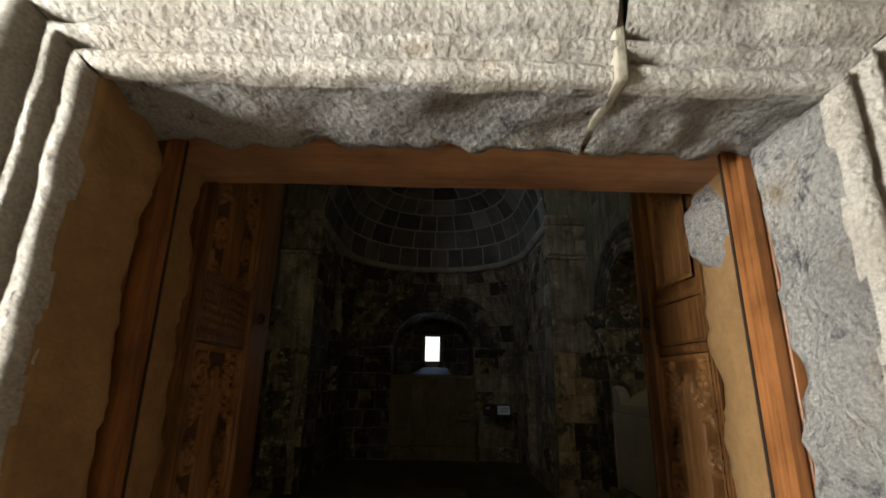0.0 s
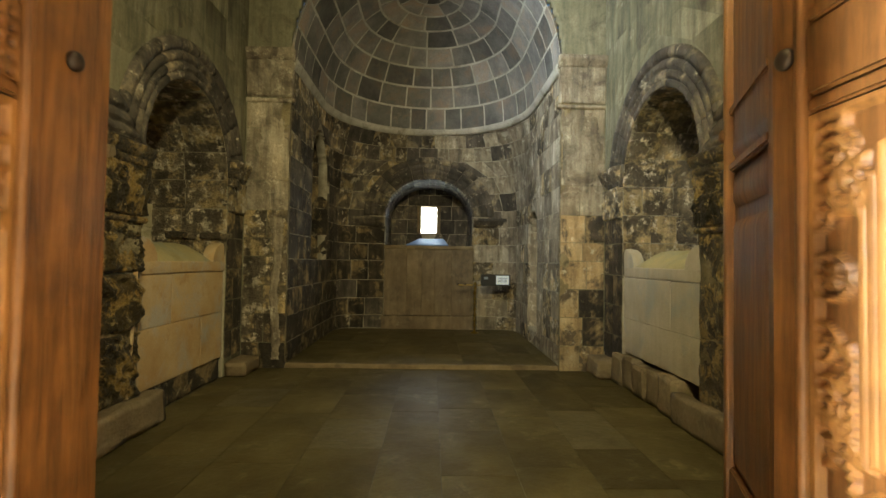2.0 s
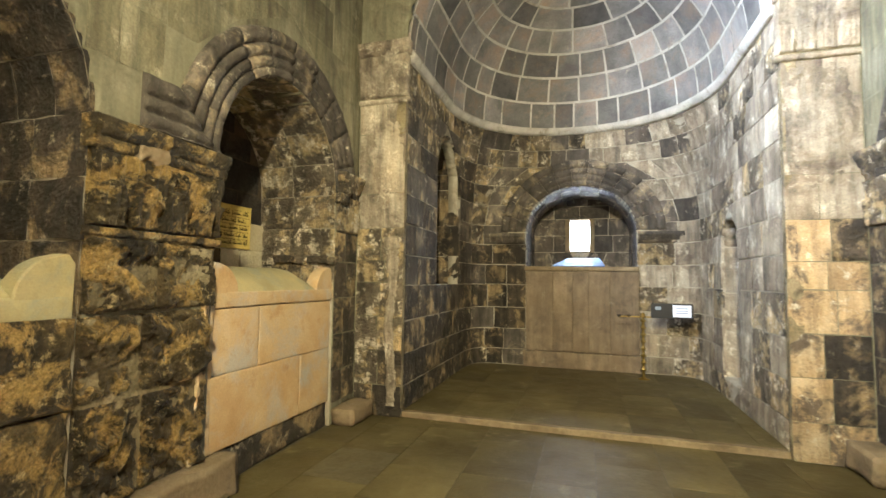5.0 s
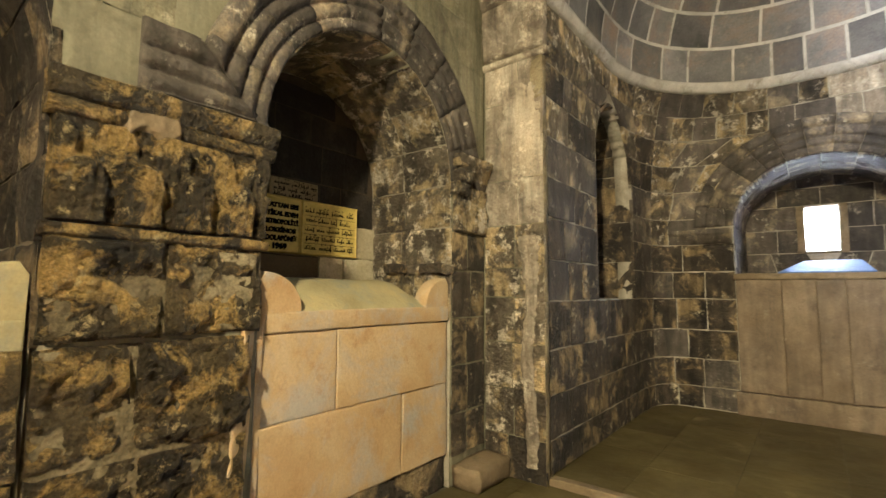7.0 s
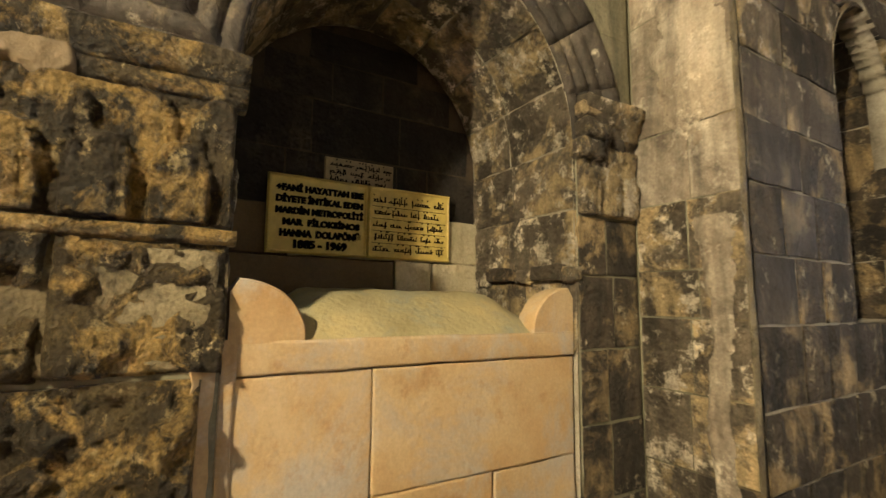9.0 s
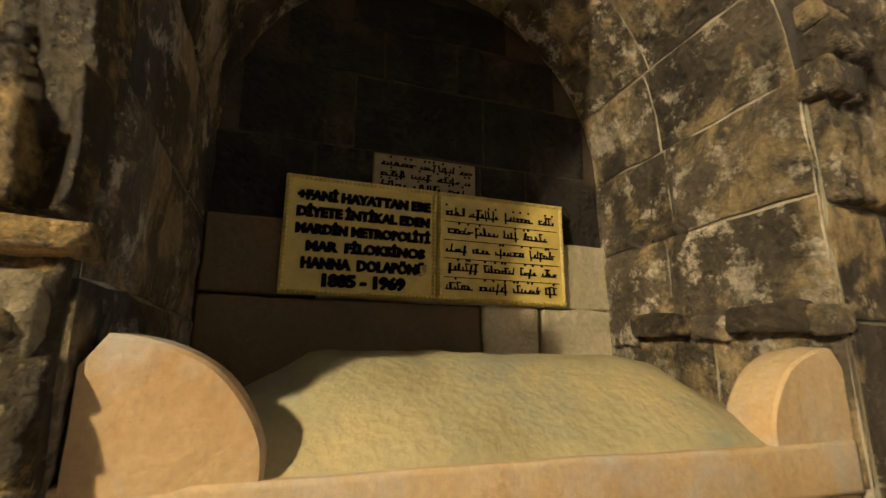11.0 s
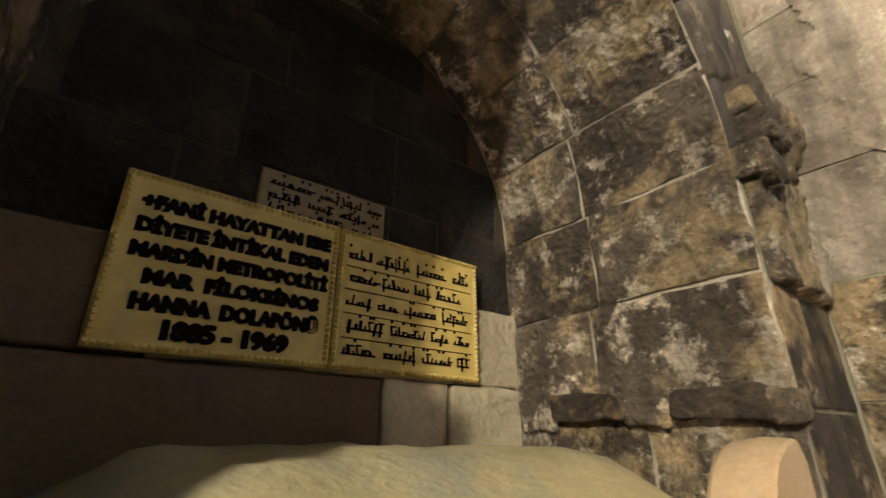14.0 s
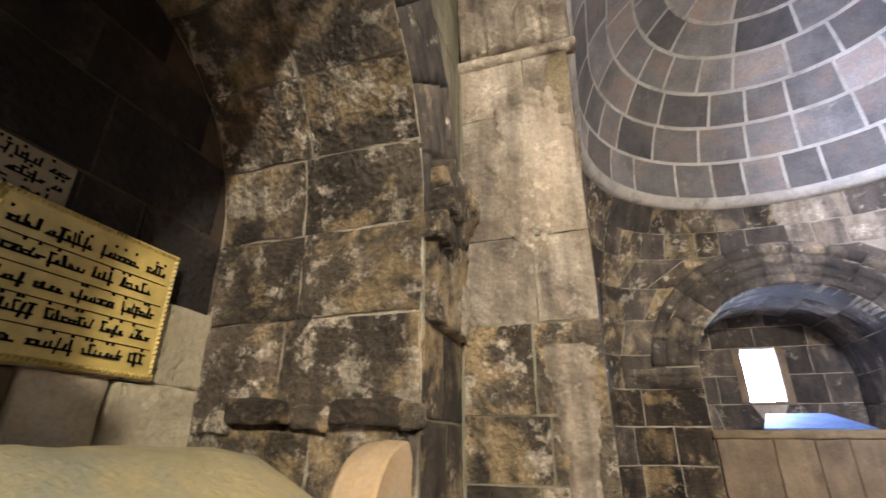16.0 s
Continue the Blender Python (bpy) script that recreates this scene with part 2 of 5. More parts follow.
def wood(name, dark, light, rough=0.42, axis=2, coarse=1.0):
    m, t, b = shader(name)
    co = node(t, "TexCoord").outputs["Object"]
    mp = node(t, "Mapping", Vector=co)
    mp.inputs["Scale"].default_value = [(14, 14, 14), (14, 14, 14), (14, 14, 1.1)][axis] if axis == 2 else (1.1, 14, 14)
    n1 = node(t, "TexNoise", Vector=mp.outputs[0], Scale=2.2 * coarse, Detail=8.0, Roughness=0.65, Distortion=0.6).outputs[0]
    col = ramp(t, n1, (0.3, dark), (0.5, tuple((a + c) / 2 for a, c in zip(dark, light))), (0.72, light))
    n2 = node(t, "TexNoise", Vector=co, Scale=5.0, Detail=6.0, Roughness=0.6).outputs[0]
    col = blend(t, 0.8, col, ramp(t, n2, (0.32, grey(0.45)), (0.6, grey(1.15))), "MULTIPLY")
    t.links.new(col, b.inputs["Base Color"])
    t.links.new(node(t, "MapRange", Value=n2, To_Min=rough - 0.14, To_Max=rough + 0.2).outputs[0], b.inputs["Roughness"])
    bp = node(t, "Bump", Height=n1, Strength=0.3, Distance=0.01)
    t.links.new(bp.outputs[0], b.inputs["Normal"])
    return m


WALNUT = wood("varnished_walnut", (0.075, 0.030, 0.009), (0.28, 0.125, 0.038))
CARVED = wood("carved_walnut", (0.15, 0.062, 0.018), (0.37, 0.18, 0.055), 0.46)
GROUND = wood("dark_carving_ground", (0.045, 0.020, 0.008), (0.13, 0.062, 0.024), 0.55)
PINE = wood("stained_pine", (0.13, 0.045, 0.012), (0.30, 0.12, 0.033), 0.4)
BEAM = wood("brown_beam", (0.28, 0.135, 0.06), (0.44, 0.235, 0.115), 0.6, 0)


def plain(name, col, rough=0.6, metal=0.0, emit=0.0):
    m, t, b = shader(name)
    n = node(t, "TexNoise", Vector=node(t, "TexCoord").outputs["Object"], Scale=22.0, Detail=6.0).outputs[0]
    t.links.new(blend(t, 1.0, col, ramp(t, n, (0.3, grey(0.82)), (0.7, grey(1.1))), "MULTIPLY"), b.inputs["Base Color"])
    b.inputs["Roughness"].default_value, b.inputs["Metallic"].default_value = rough, metal
    if emit:
        b.inputs["Emission Color"].default_value = (*col, 1)
        b.inputs["Emission Strength"].default_value = emit
    return m


PLAQUE = plain("cream_marble", (0.60, 0.46, 0.12), 0.5)
INK = plain("black_letter_paint", (0.006, 0.005, 0.004), 0.9)
INK.node_tree.nodes["Principled BSDF"].inputs["Specular IOR Level"].default_value = 0.1
BRASS = plain("aged_brass", (0.36, 0.25, 0.07), 0.35, 1.0)
DIMPLAQUE = plain("brown_marble", (0.25, 0.185, 0.08), 0.5)
BLACK = plain("black_frame", (0.012, 0.012, 0.014), 0.4)
# the page's brightness is a faint emission put into its material
SCREEN = plain("glowing_page", (0.75, 0.82, 0.95), 0.4, 0.0, 0.25)
RUBBER = plain("dark_iron", (0.05, 0.035, 0.025), 0.5, 0.6)
GLOW = plain("window_daylight", (0.88, 0.94, 1.0), 0.5, 0.0, 45.0)
BARS = plain("printed_bars", (0.25, 0.3, 0.38), 0.6)


# ---- helpers for building ----
def box(bm, x0, x1, y0, y1, z0, z1):
    v = [bm.verts.new((x, y, z)) for x in (x0, x1) for y in (y0, y1) for z in (z0, z1)]
    return [bm.faces.new([v[i] for i in f]) for f in ((0, 1, 3, 2), (4, 6, 7, 5), (0, 4, 5, 1), (2, 3, 7, 6), (0, 2, 6, 4), (1, 5, 7, 3))]


def part(name, bm, material, parent=None, label="", smooth=False, m=None):
    bmesh.ops.recalc_face_normals(bm, faces=bm.faces)
    me = bpy.data.meshes.new(name)
    bm.to_mesh(me)
    bm.free()
    me.materials.append(material)
    if smooth:
        me.polygons.foreach_set("use_smooth", [True] * len(me.polygons))
    ob = new(name, me)
    ob.parent = parent
    if m is not None:
        ob.matrix_basis = m
    if label:
        tagged(ob, label)
    return ob


def soft_box(name, material, b, parent=None, label="", bevel=0.008, m=None):
    bm = bmesh.new()
    box(bm, *b)
    bmesh.ops.bevel(bm, geom=bm.edges[:], offset=bevel, segments=2, affect="EDGES")
    return part(name, bm, material, parent, label, False, m)


def worn_block(name, material, b, parent=None, label="", rough=0.015, cell=0.06, seed=0.0, edge=0.02):
    """A cut stone block with worn, uneven faces."""
    x0, x1, y0, y1, z0, z1 = b
    bm = bmesh.new()
    box(bm, *b)
    for _ in range(1):
        for ax in range(3):
            lo, hi = (b[0], b[1]) if ax == 0 else (b[2], b[3]) if ax == 1 else (b[4], b[5])
            n = max(1, min(26, round((hi - lo) / cell)))
            rim = min(0.012, (hi - lo) * 0.2)
            no = [0, 0, 0]
            no[ax] = 1
            for at in [lo + rim, hi - rim] + [lo + (hi - lo) * i / n for i in range(1, n)]:
                co = [0, 0, 0]
                co[ax] = at
                bmesh.ops.bisect_plane(bm, geom=bm.verts[:] + bm.edges[:] + bm.faces[:], plane_co=co, plane_no=no)
    bm.normal_update()
    c = Vector(((x0 + x1) / 2, (y0 + y1) / 2, (z0 + z1) / 2))
    for v in bm.verts:
        p = v.co.copy()
        on = sum(abs(p[i] - q) < 1e-4 for i in range(3) for q in (b[2 * i], b[2 * i + 1]))
        q = p * 3.5 + Vector((seed, seed * 2.3, 0))
        v.co = p + noise.noise_vector(q) * rough + noise.noise_vector(q * 3.1) * rough * 0.4
        if on > 1:
            v.co += (c - p).normalized() * edge * (on - 1) * (0.7 + 0.6 * noise.noise(q * 2))
    return part(name, bm, material, parent, label, True)


def arch_half(z, opening):
    """Half width of an opening (centre, half, base, spring, rise) at the height z."""
    c, h, base, spring, rise = opening
    if z < base or z > spring + rise:
        return 0.0
    if z <= spring:
        return h
    return h * math.sqrt(max(0.0, 1 - ((z - spring) / rise) ** 2))


def sheet(name, P, u0, u1, z0, z1, step, openings, material, thick=0.28):
    """A wall's mortar core, with its openings left out."""
    nu, nz = max(1, round((u1 - u0) / step)), max(1, round((z1 - z0) / step))
    grid = {}
    bm = bmesh.new()

    def vert(i, j):
        if (i, j) not in grid:
            grid[i, j] = bm.verts.new(P(u0 + (u1 - u0) * i / nu, z0 + (z1 - z0) * j / nz, 0))
        return grid[i, j]
    for i in range(nu):
        for j in range(nz):
            u, z = u0 + (u1 - u0) * (i + 0.5) / nu, z0 + (z1 - z0) * (j + 0.5) / nz
            if any(arch_half(z, o) > 0 and abs(u - o[0]) < arch_half(z, o) + 0.02 for o in openings):
                continue
            bm.faces.new((vert(i, j), vert(i + 1, j), vert(i + 1, j + 1), vert(i, j + 1)))
    me = bpy.data.meshes.new(name)
    bm.to_mesh(me)
    bm.free()
    me.materials.append(material)
    me.polygons.foreach_set("use_smooth", [True] * len(me.polygons))
    ob = tagged(new(name, me), kind="structure")
    # thicken away from the room
    a, b, c = Vector(P(u0, z0, 0)), Vector(P(u0, z0, 0.1)), me.polygons[0].normal
    s = ob.modifiers.new("thickness", "SOLIDIFY")
    s.thickness, s.offset = thick, (-1 if (b - a).dot(c) > 0 else 1)
    return ob


def stone_into(bm, P, q, proud, rough, seed, cell=0.075, cup=0.02):
    """One stone on a surface P(u, z, d): q holds its corners, from the lower left round."""
    (ua, za), (ub, zb), (uc, zc), (ud, zd) = q
    w, h = max(abs(ub - ua), abs(uc - ud)), max(abs(zd - za), abs(zc - zb))
    most = 34 if rough > 0.05 else 20
    fine = 2.0 if rough > 0.05 else 1.0
    nu, nz = max(2, min(most, round(w / cell))), max(2, min(most, round(h / cell)))
    rows = []
    for j in range(nz + 1):
        row = []
        for i in range(nu + 1):
            s, t = i / nu, j / nz
            u = (1 - t) * ((1 - s) * ua + s * ub) + t * ((1 - s) * ud + s * uc)
            z = (1 - s) * ((1 - t) * za + t * zd) + s * ((1 - t) * zb + t * zc)
            p = Vector((u * 3.2 + seed * 7.1, z * 3.2, seed * 3.7))
            border = i in (0, nu) or j in (0, nz)
            jit = noise.noise_vector(p * 2.2) * (0.011 if border else 0.0) * min(1, rough * 60)
            d = proud + rough * (noise.noise(p) * 1.1 + noise.noise(p * 2.7) * 0.6 + (noise.noise(p * 6) * 0.3 + noise.noise(p * 13) * 0.15) * fine)
            if border:
                d = min(d, proud) - cup * (0.6 + 0.8 * abs(noise.noise(p * 3)))
            d = max(d, 0.0025)
            row.append((u + jit.x, z + jit.y, d))
        rows.append(row)
    v = [[bm.verts.new(P(*c)) for c in row] for row in rows]
    for j in range(nz):
        for i in range(nu):
            bm.faces.new((v[j][i], v[j][i + 1], v[j + 1][i + 1], v[j + 1][i]))
    ring = [(0, i) for i in range(nu)] + [(j, nu) for j in range(nz)] + [(nz, i) for i in range(nu, 0, -1)] + [(j, 0) for j in range(nz, 0, -1)]
    low = [bm.verts.new(P(rows[j][i][0], rows[j][i][1], -0.03)) for j, i in ring]
    rim = [v[j][i] if rough > 0.05 else bm.verts.new(v[j][i].co) for j, i in ring]
    for k in range(len(ring)):
        n = (k + 1) % len(ring)
        bm.faces.new((rim[n], rim[k], low[k], low[n]))


RNG = random.Random(7)


def courses(parent, P, u0, u1, levels, widths, material, openings=(), proud=0.007, rough=0.008, gap=0.016, cell=0.075, cup=0.004, pick=None,
            joined=None, margin=0.0, keep=None):
    """Courses of stones on a wall, broken by its openings. joined: a bmesh that takes them all."""
    for z0, z1 in zip(levels, levels[1:]):
        spans = [((u0, u0), (u1, u1))]
        for o in sorted(openings):
            a, b = arch_half(z0 + 0.001, o), arch_half(z1 - 0.001, o)
            if a == 0 and b == 0 and not (o[2] >= z0 and o[2] < z1):
                continue
            a, b = (a + margin if a else 0), (b + margin if b else 0)
            if a == 0 and o[2] > z0 + 0.05:
                a = 0.0
            last = spans.pop()
            spans.append((last[0], (o[0] - a, o[0] - b)))
            spans.append(((o[0] + a, o[0] + b), last[1]))
        for (ub0, ut0), (ub1, ut1) in spans:
            length = max(ub1 - ub0, ut1 - ut0)
            if length < 0.05:
                continue
            n = max(1, round(length / RNG.uniform(*widths)))
            cuts = [0.0] + [(i + RNG.uniform(-0.22, 0.22)) / n for i in range(1, n)] + [1.0]
            for s0, s1 in zip(cuts, cuts[1:]):
                g = gap / 2
                q = ((ub0 + (ub1 - ub0) * s0 + g, z0 + g), (ub0 + (ub1 - ub0) * s1 - g, z0 + g),
                     (ut0 + (ut1 - ut0) * s1 - g, z1 - g), (ut0 + (ut1 - ut0) * s0 + g, z1 - g))
                mid = ((q[0][0] + q[2][0]) / 2, (z0 + z1) / 2)
                if keep and not keep(*mid):
                    continue
                seed = RNG.uniform(0, 50)
                if joined is not None:
                    stone_into(joined, P, q, proud, rough, seed, cell, cup)
                    continue
                bm = bmesh.new()
                stone_into(bm, P, q, proud + RNG.uniform(-0.3, 0.3) * proud, rough, seed, cell, cup)
                mt = pick(*mid) if pick else material
                part("stone", bm, mt, parent, smooth=True)


def strip_sweep(bm, path, profile, closed=False):
    """Sweep: path holds (place, across, out); profile holds (across, out) offsets."""
    rings = [[bm.verts.new(Vector(p) + Vector(a) * s + Vector(o) * d) for s, d in profile] for p, a, o in path]
    for r0, r1 in zip(rings, rings[1:]):
        for k in range(len(profile) - 1):
            bm.faces.new((r0[k], r0[k + 1], r1[k + 1], r1[k]))
    bm.faces.new(rings[0])
    bm.faces.new(list(reversed(rings[-1])))


# ---- the plan ----
NX, CH, NB = 2.42, 7.14, 3.31
SPR, RIS = 2.40, 0.88
NORTH = lambda u, z, d: (-NX + d, u, z)
SOUTH = lambda u, z, d: (NX + 0.02 - d, u, z)
EAST = lambda u, z, d: (u, CH - d, z)
CEIL = 6.5
NICHE = {"n1": (5.81, 0.83, 0.0, SPR, RIS), "n2": (3.24, 0.83, 0.0, SPR, RIS), "s1": (5.72, 0.83, 0.0, SPR, RIS)}

wall_north = sheet("wall_north", NORTH, 1.41, CH, 0, CEIL, 0.04, [NICHE["n1"], NICHE["n2"]], PLASTER)
wall_south = sheet("wall_south", SOUTH, 1.41, CH, 0, CEIL, 0.04, [NICHE["s1"]], PLASTER)
ARCH = (0.0, 1.815, 0.0, 4.28, 1.83)
wall_east = sheet("wall_east", EAST, -NX - 0.3, NX + 0.3, 0, CEIL, 0.04, [ARCH], PLASTER, 0.10)

# the apse: square below, rounding towards the cornice
R = 1.84
YC = AB - R
PLANS = {}


def plan(n):
    if n not in PLANS:
        pts = [(-R, CH + 0.02 + (YC - CH - 0.02) * i / 12) for i in range(12)]
        for i in range(241):
            a = math.pi * i / 240
            c, s = math.cos(a), math.sin(a)
            pts.append((-R * math.copysign(abs(c) ** (2 / n), c), YC + R * s ** (2 / n)))
        pts += [(R, YC - (YC - CH - 0.02) * i / 12) for i in range(1, 13)]
        pts = np.array(pts)
        arc = np.concatenate([[0], np.cumsum(np.hypot(*np.diff(pts, axis=0).T))])
        PLANS[n] = (pts, arc / arc[-1])
    return PLANS[n]


def apse(u, z, d):
    """u runs from 0 at the left pier to 1 at the right one."""
    k = min(1.0, max(0.0, (z - 2.5) / 1.6))
    n = round(9.0 - 6.9 * k ** 0.6, 1)
    pts, arc = plan(n)
    u = min(1.0, max(0.0, u))
    x, y = np.interp(u, arc, pts[:, 0]), np.interp(u, arc, pts[:, 1])
    e = 0.004
    x2, y2 = np.interp(min(1, u + e), arc, pts[:, 0]), np.interp(min(1, u + e), arc, pts[:, 1])
    x1, y1 = np.interp(max(0, u - e), arc, pts[:, 0]), np.interp(max(0, u - e), arc, pts[:, 1])
    l = math.hypot(x2 - x1, y2 - y1) or 1
    return (x + d * (y2 - y1) / l, y - d * (x2 - x1) / l, z)


LEN = 2 * (AB - CH) + 2 * R - 0.3
APSE = lambda u, z, d: apse(u / LEN, z, d)
MIDU = LEN / 2
BACKN = (MIDU + 0.02, 0.91, 0.0, 2.38, 0.79)
SIDEN = (8.98 - CH, 0.62, 1.45, 3.0, 0.66)
SIDES = (LEN - (8.9 - CH), 0.37, 0.3, 2.0, 0.35)
wall_apse = sheet("wall_apse", APSE, 0, LEN, 0, 4.12, 0.045, [BACKN, SIDEN, SIDES], MORTAR, 0.2)

# half dome over the apse, its blocks and joints in one mesh
RD = R - 0.02


def dome(u, e, d):
    x, y, _ = apse(u / LEN, 4.12, 0)
    r = RD - d
    c, s = math.cos(e), math.sin(e)
    yc = min(y, YC)
    nx, ny = x / R, (y - yc) / R
    return (nx * r * c, yc + ny * r * c, 4.17 + r * s)


bm = bmesh.new()
nu, ne = 64, 18
vv = [[bm.verts.new(dome(LEN * i / nu, math.pi / 2 * j / ne, 0)) for i in range(nu + 1)] for j in range(ne + 1)]
for j in range(ne):
    for i in range(nu):
        bm.faces.new((vv[j][i], vv[j][i + 1], vv[j + 1][i + 1], vv[j + 1][i]))
tagged(part("ceiling_dome_joints", bm, DOMEJOINT, smooth=True), kind="structure")
bm = bmesh.new()
rings = [0, 14, 27, 39, 51, 62, 72, 81, 89.6]
for k, (a, b) in enumerate(zip(rings, rings[1:])):
    ra, rb = radians(a), radians(b)
    c = math.cos((ra + rb) / 2)
    w = 0.52 / max(0.3, c) * (1 + 0.03 * k)
    u = RNG.uniform(-0.3, 0)
    while u < LEN:
        un = u + w * RNG.uniform(0.7, 1.25)
        g, ge = 0.019 / max(0.3, c), 0.0105
        if min(un, LEN) - max(u, 0) > 0.08:
            q = ((max(u, 0) + g, ra + ge), (min(un, LEN) - g, ra + ge), (min(un, LEN) - g, rb - ge), (max(u, 0) + g, rb - ge))
            stone_into(bm, dome, q, 0.005, 0.004, RNG.uniform(0, 50), 0.11, 0.002)
        u = un
tagged(part("ceiling_dome", bm, DOME, smooth=True), kind="structure")

# cornice under the dome
bm = bmesh.new()
prof = [(0.0, -0.02), (0.0, 0.03), (0.03, 0.045), (0.05, 0.06), (0.085, 0.075), (0.115, 0.07), (0.12, 0.05), (0.12, -0.02)]
path = []
for i in range(91):
    u = LEN * i / 90
    p, o = Vector(apse(u / LEN, 4.12, 0)), Vector(apse(u / LEN, 4.12, 1))
    path.append(((p.x, p.y, 4.06), (0, 0, 1), o - p))
strip_sweep(bm, path, prof)
tagged(part("trim_cornice", bm, DOMEJOINT, smooth=True), kind="structure")

# nave vault and the closing walls of the porch
bm = bmesh.new()
box(bm, -NX - 0.4, NX + 0.4, 1.0, CH + 0.1, CEIL, CEIL + 0.2)
tagged(part("ceiling", bm, PLASTER), kind="structure")

# ---- west wall with the portal ----
wall_west = tagged(new("wall_west"), kind="structure")
JL, JR = -0.635, 0.745

for b in ((-4.2, -1.15, 0.77, 1.41, 0.0, CEIL), (1.25, 4.2, 0.77, 1.41, 0.0, CEIL), (-1.15, 1.25, 0.77, 1.41, 2.75, CEIL)):
    bm = bmesh.new()
    box(bm, *b)
    part("masonry", bm, PALE, wall_west)


def rough_jamb(name, mat, x0, x1, y0, y1, z0, z1, side, parent, amp=0.03, seed=0.0, base=0.012):
    """A jamb whose inner face (towards side) and back edge are unevenly broken."""
    bm = bmesh.new()
    ny, nz = 12, 110
    face = x1 if side > 0 else x0
    back = x0 if side > 0 else x1
    grid = []
    for j in range(nz + 1):
        z = z0 + (z1 - z0) * j / nz
        row = []
        for i in range(ny + 1):
            s = i / ny
            y = y0 + (y1 - y0) * s
            p = Vector((seed, y * 5, z * 4))
            d = base * noise.noise(p * 2) + 0.006 * noise.noise(p * 7) + 0.4 * base * noise.noise(p * 4)
            edge = amp * (0.8 * noise.noise(Vector((seed + 3, 0, z * 4))) + 0.25 * noise.noise(Vector((seed, 1, z * 15))) + 0.15 * noise.noise(Vector((seed, 2, z * 37))))
            d += edge * max(0, s - 0.45) / 0.55 - (0.03 * max(0, s - 0.85) / 0.15)
            row.append(bm.verts.new((face + side * d, y + edge * 0.6 * s, z)))
        grid.append(row)
    for j in range(nz):
        for i in range(ny):
            bm.faces.new((grid[j][i], grid[j][i + 1], grid[j + 1][i + 1], grid[j + 1][i]))
    rear = [[bm.verts.new((back, y, z0 + (z1 - z0) * j / nz)) for y in (y0, y1)] for j in range(nz + 1)]
    for j in range(nz):
        bm.faces.new((grid[j][0], rear[j][0], rear[j + 1][0], grid[j + 1][0]))
        bm.faces.new((grid[j][-1], rear[j][1], rear[j + 1][1], grid[j + 1][-1]))
        bm.faces.new((rear[j][0], rear[j][1], rear[j + 1][1], rear[j + 1][0]))
    return part(name, bm, mat, parent, smooth=True)


rough_jamb("outer_jamb", JAMB, -1.2, JL, 0.765, 1.0, 0.15, 2.21, 1, wall_west, 0.025, 1.0)
rough_jamb("outer_jamb", SOFFIT, JR, 1.3, 0.765, 1.0, 0.15, 2.21, -1, wall_west, 0.025, 2.0, 0.025)
rough_jamb("inner_jamb", JAMB, -1.2, -0.725, 1.09, 1.41, 0.15, 2.28, 1, wall_west, 0.045, 5.0)
rough_jamb("inner_jamb", JAMB, 0.845, 1.3, 1.09, 1.46, 0.15, 2.28, -1, wall_west, 0.035, 9.0)
bm = bmesh.new()
bmesh.ops.create_icosphere(bm, subdivisions=4, radius=1.0)
for v in bm.verts:
    k = 1 + 0.22 * noise.noise(v.co * 1.6) + 0.10 * noise.noise(v.co * 4)
    v.co = Vector((0.875 + 0.085 * v.co.x * k, 1.34 + 0.10 * v.co.y * k, 2.13 + 0.135 * v.co.z * k))
part("knob_stone", bm, SOFFIT, wall_west, "broken pale stone lump at the top of the jamb", True)


# lintel blocks of the portal with their rough underside
for x0, x1, sd in ((-1.2, 0.335, 0), (0.345, 1.3, 6)):
    bm = bmesh.new()
    nx, ny = 60, 10
    g = []
    for j in range(ny + 1):
        row = []
        for i in range(nx + 1):
            x, y = x0 + (x1 - x0) * i / nx, 0.765 + 0.225 * j / ny
            p = Vector((x * 6 + sd, y * 6, 0))
            dz = 0.02 * noise.noise(p) + 0.012 * noise.noise(p * 3) - 0.02 * (j / ny) ** 2 + 0.022 * max(0, j / ny - 0.8) / 0.2 * noise.noise(p * 2.2)
            row.append(bm.verts.new((x, y + (0.018 * noise.noise(p * 2 + Vector((9, 0, 0))) if j == ny else 0), 2.205 + dz)))
        g.append(row)
    for j in range(ny):
        for i in range(nx):
            bm.faces.new((g[j][i], g[j][i + 1], g[j + 1][i + 1], g[j + 1][i]))
    top = [[bm.verts.new((x0 + (x1 - x0) * i / nx, y, 2.76)) for i in range(nx + 1)] for y in (0.765, 0.99)]
    for i in range(nx):
        bm.faces.new((g[0][i], g[0][i + 1], top[0][i + 1], top[0][i]))
        bm.faces.new((g[ny][i], g[ny][i + 1], top[1][i + 1], top[1][i]))
    part("lintel", bm, SOFFIT, wall_west, smooth=True)


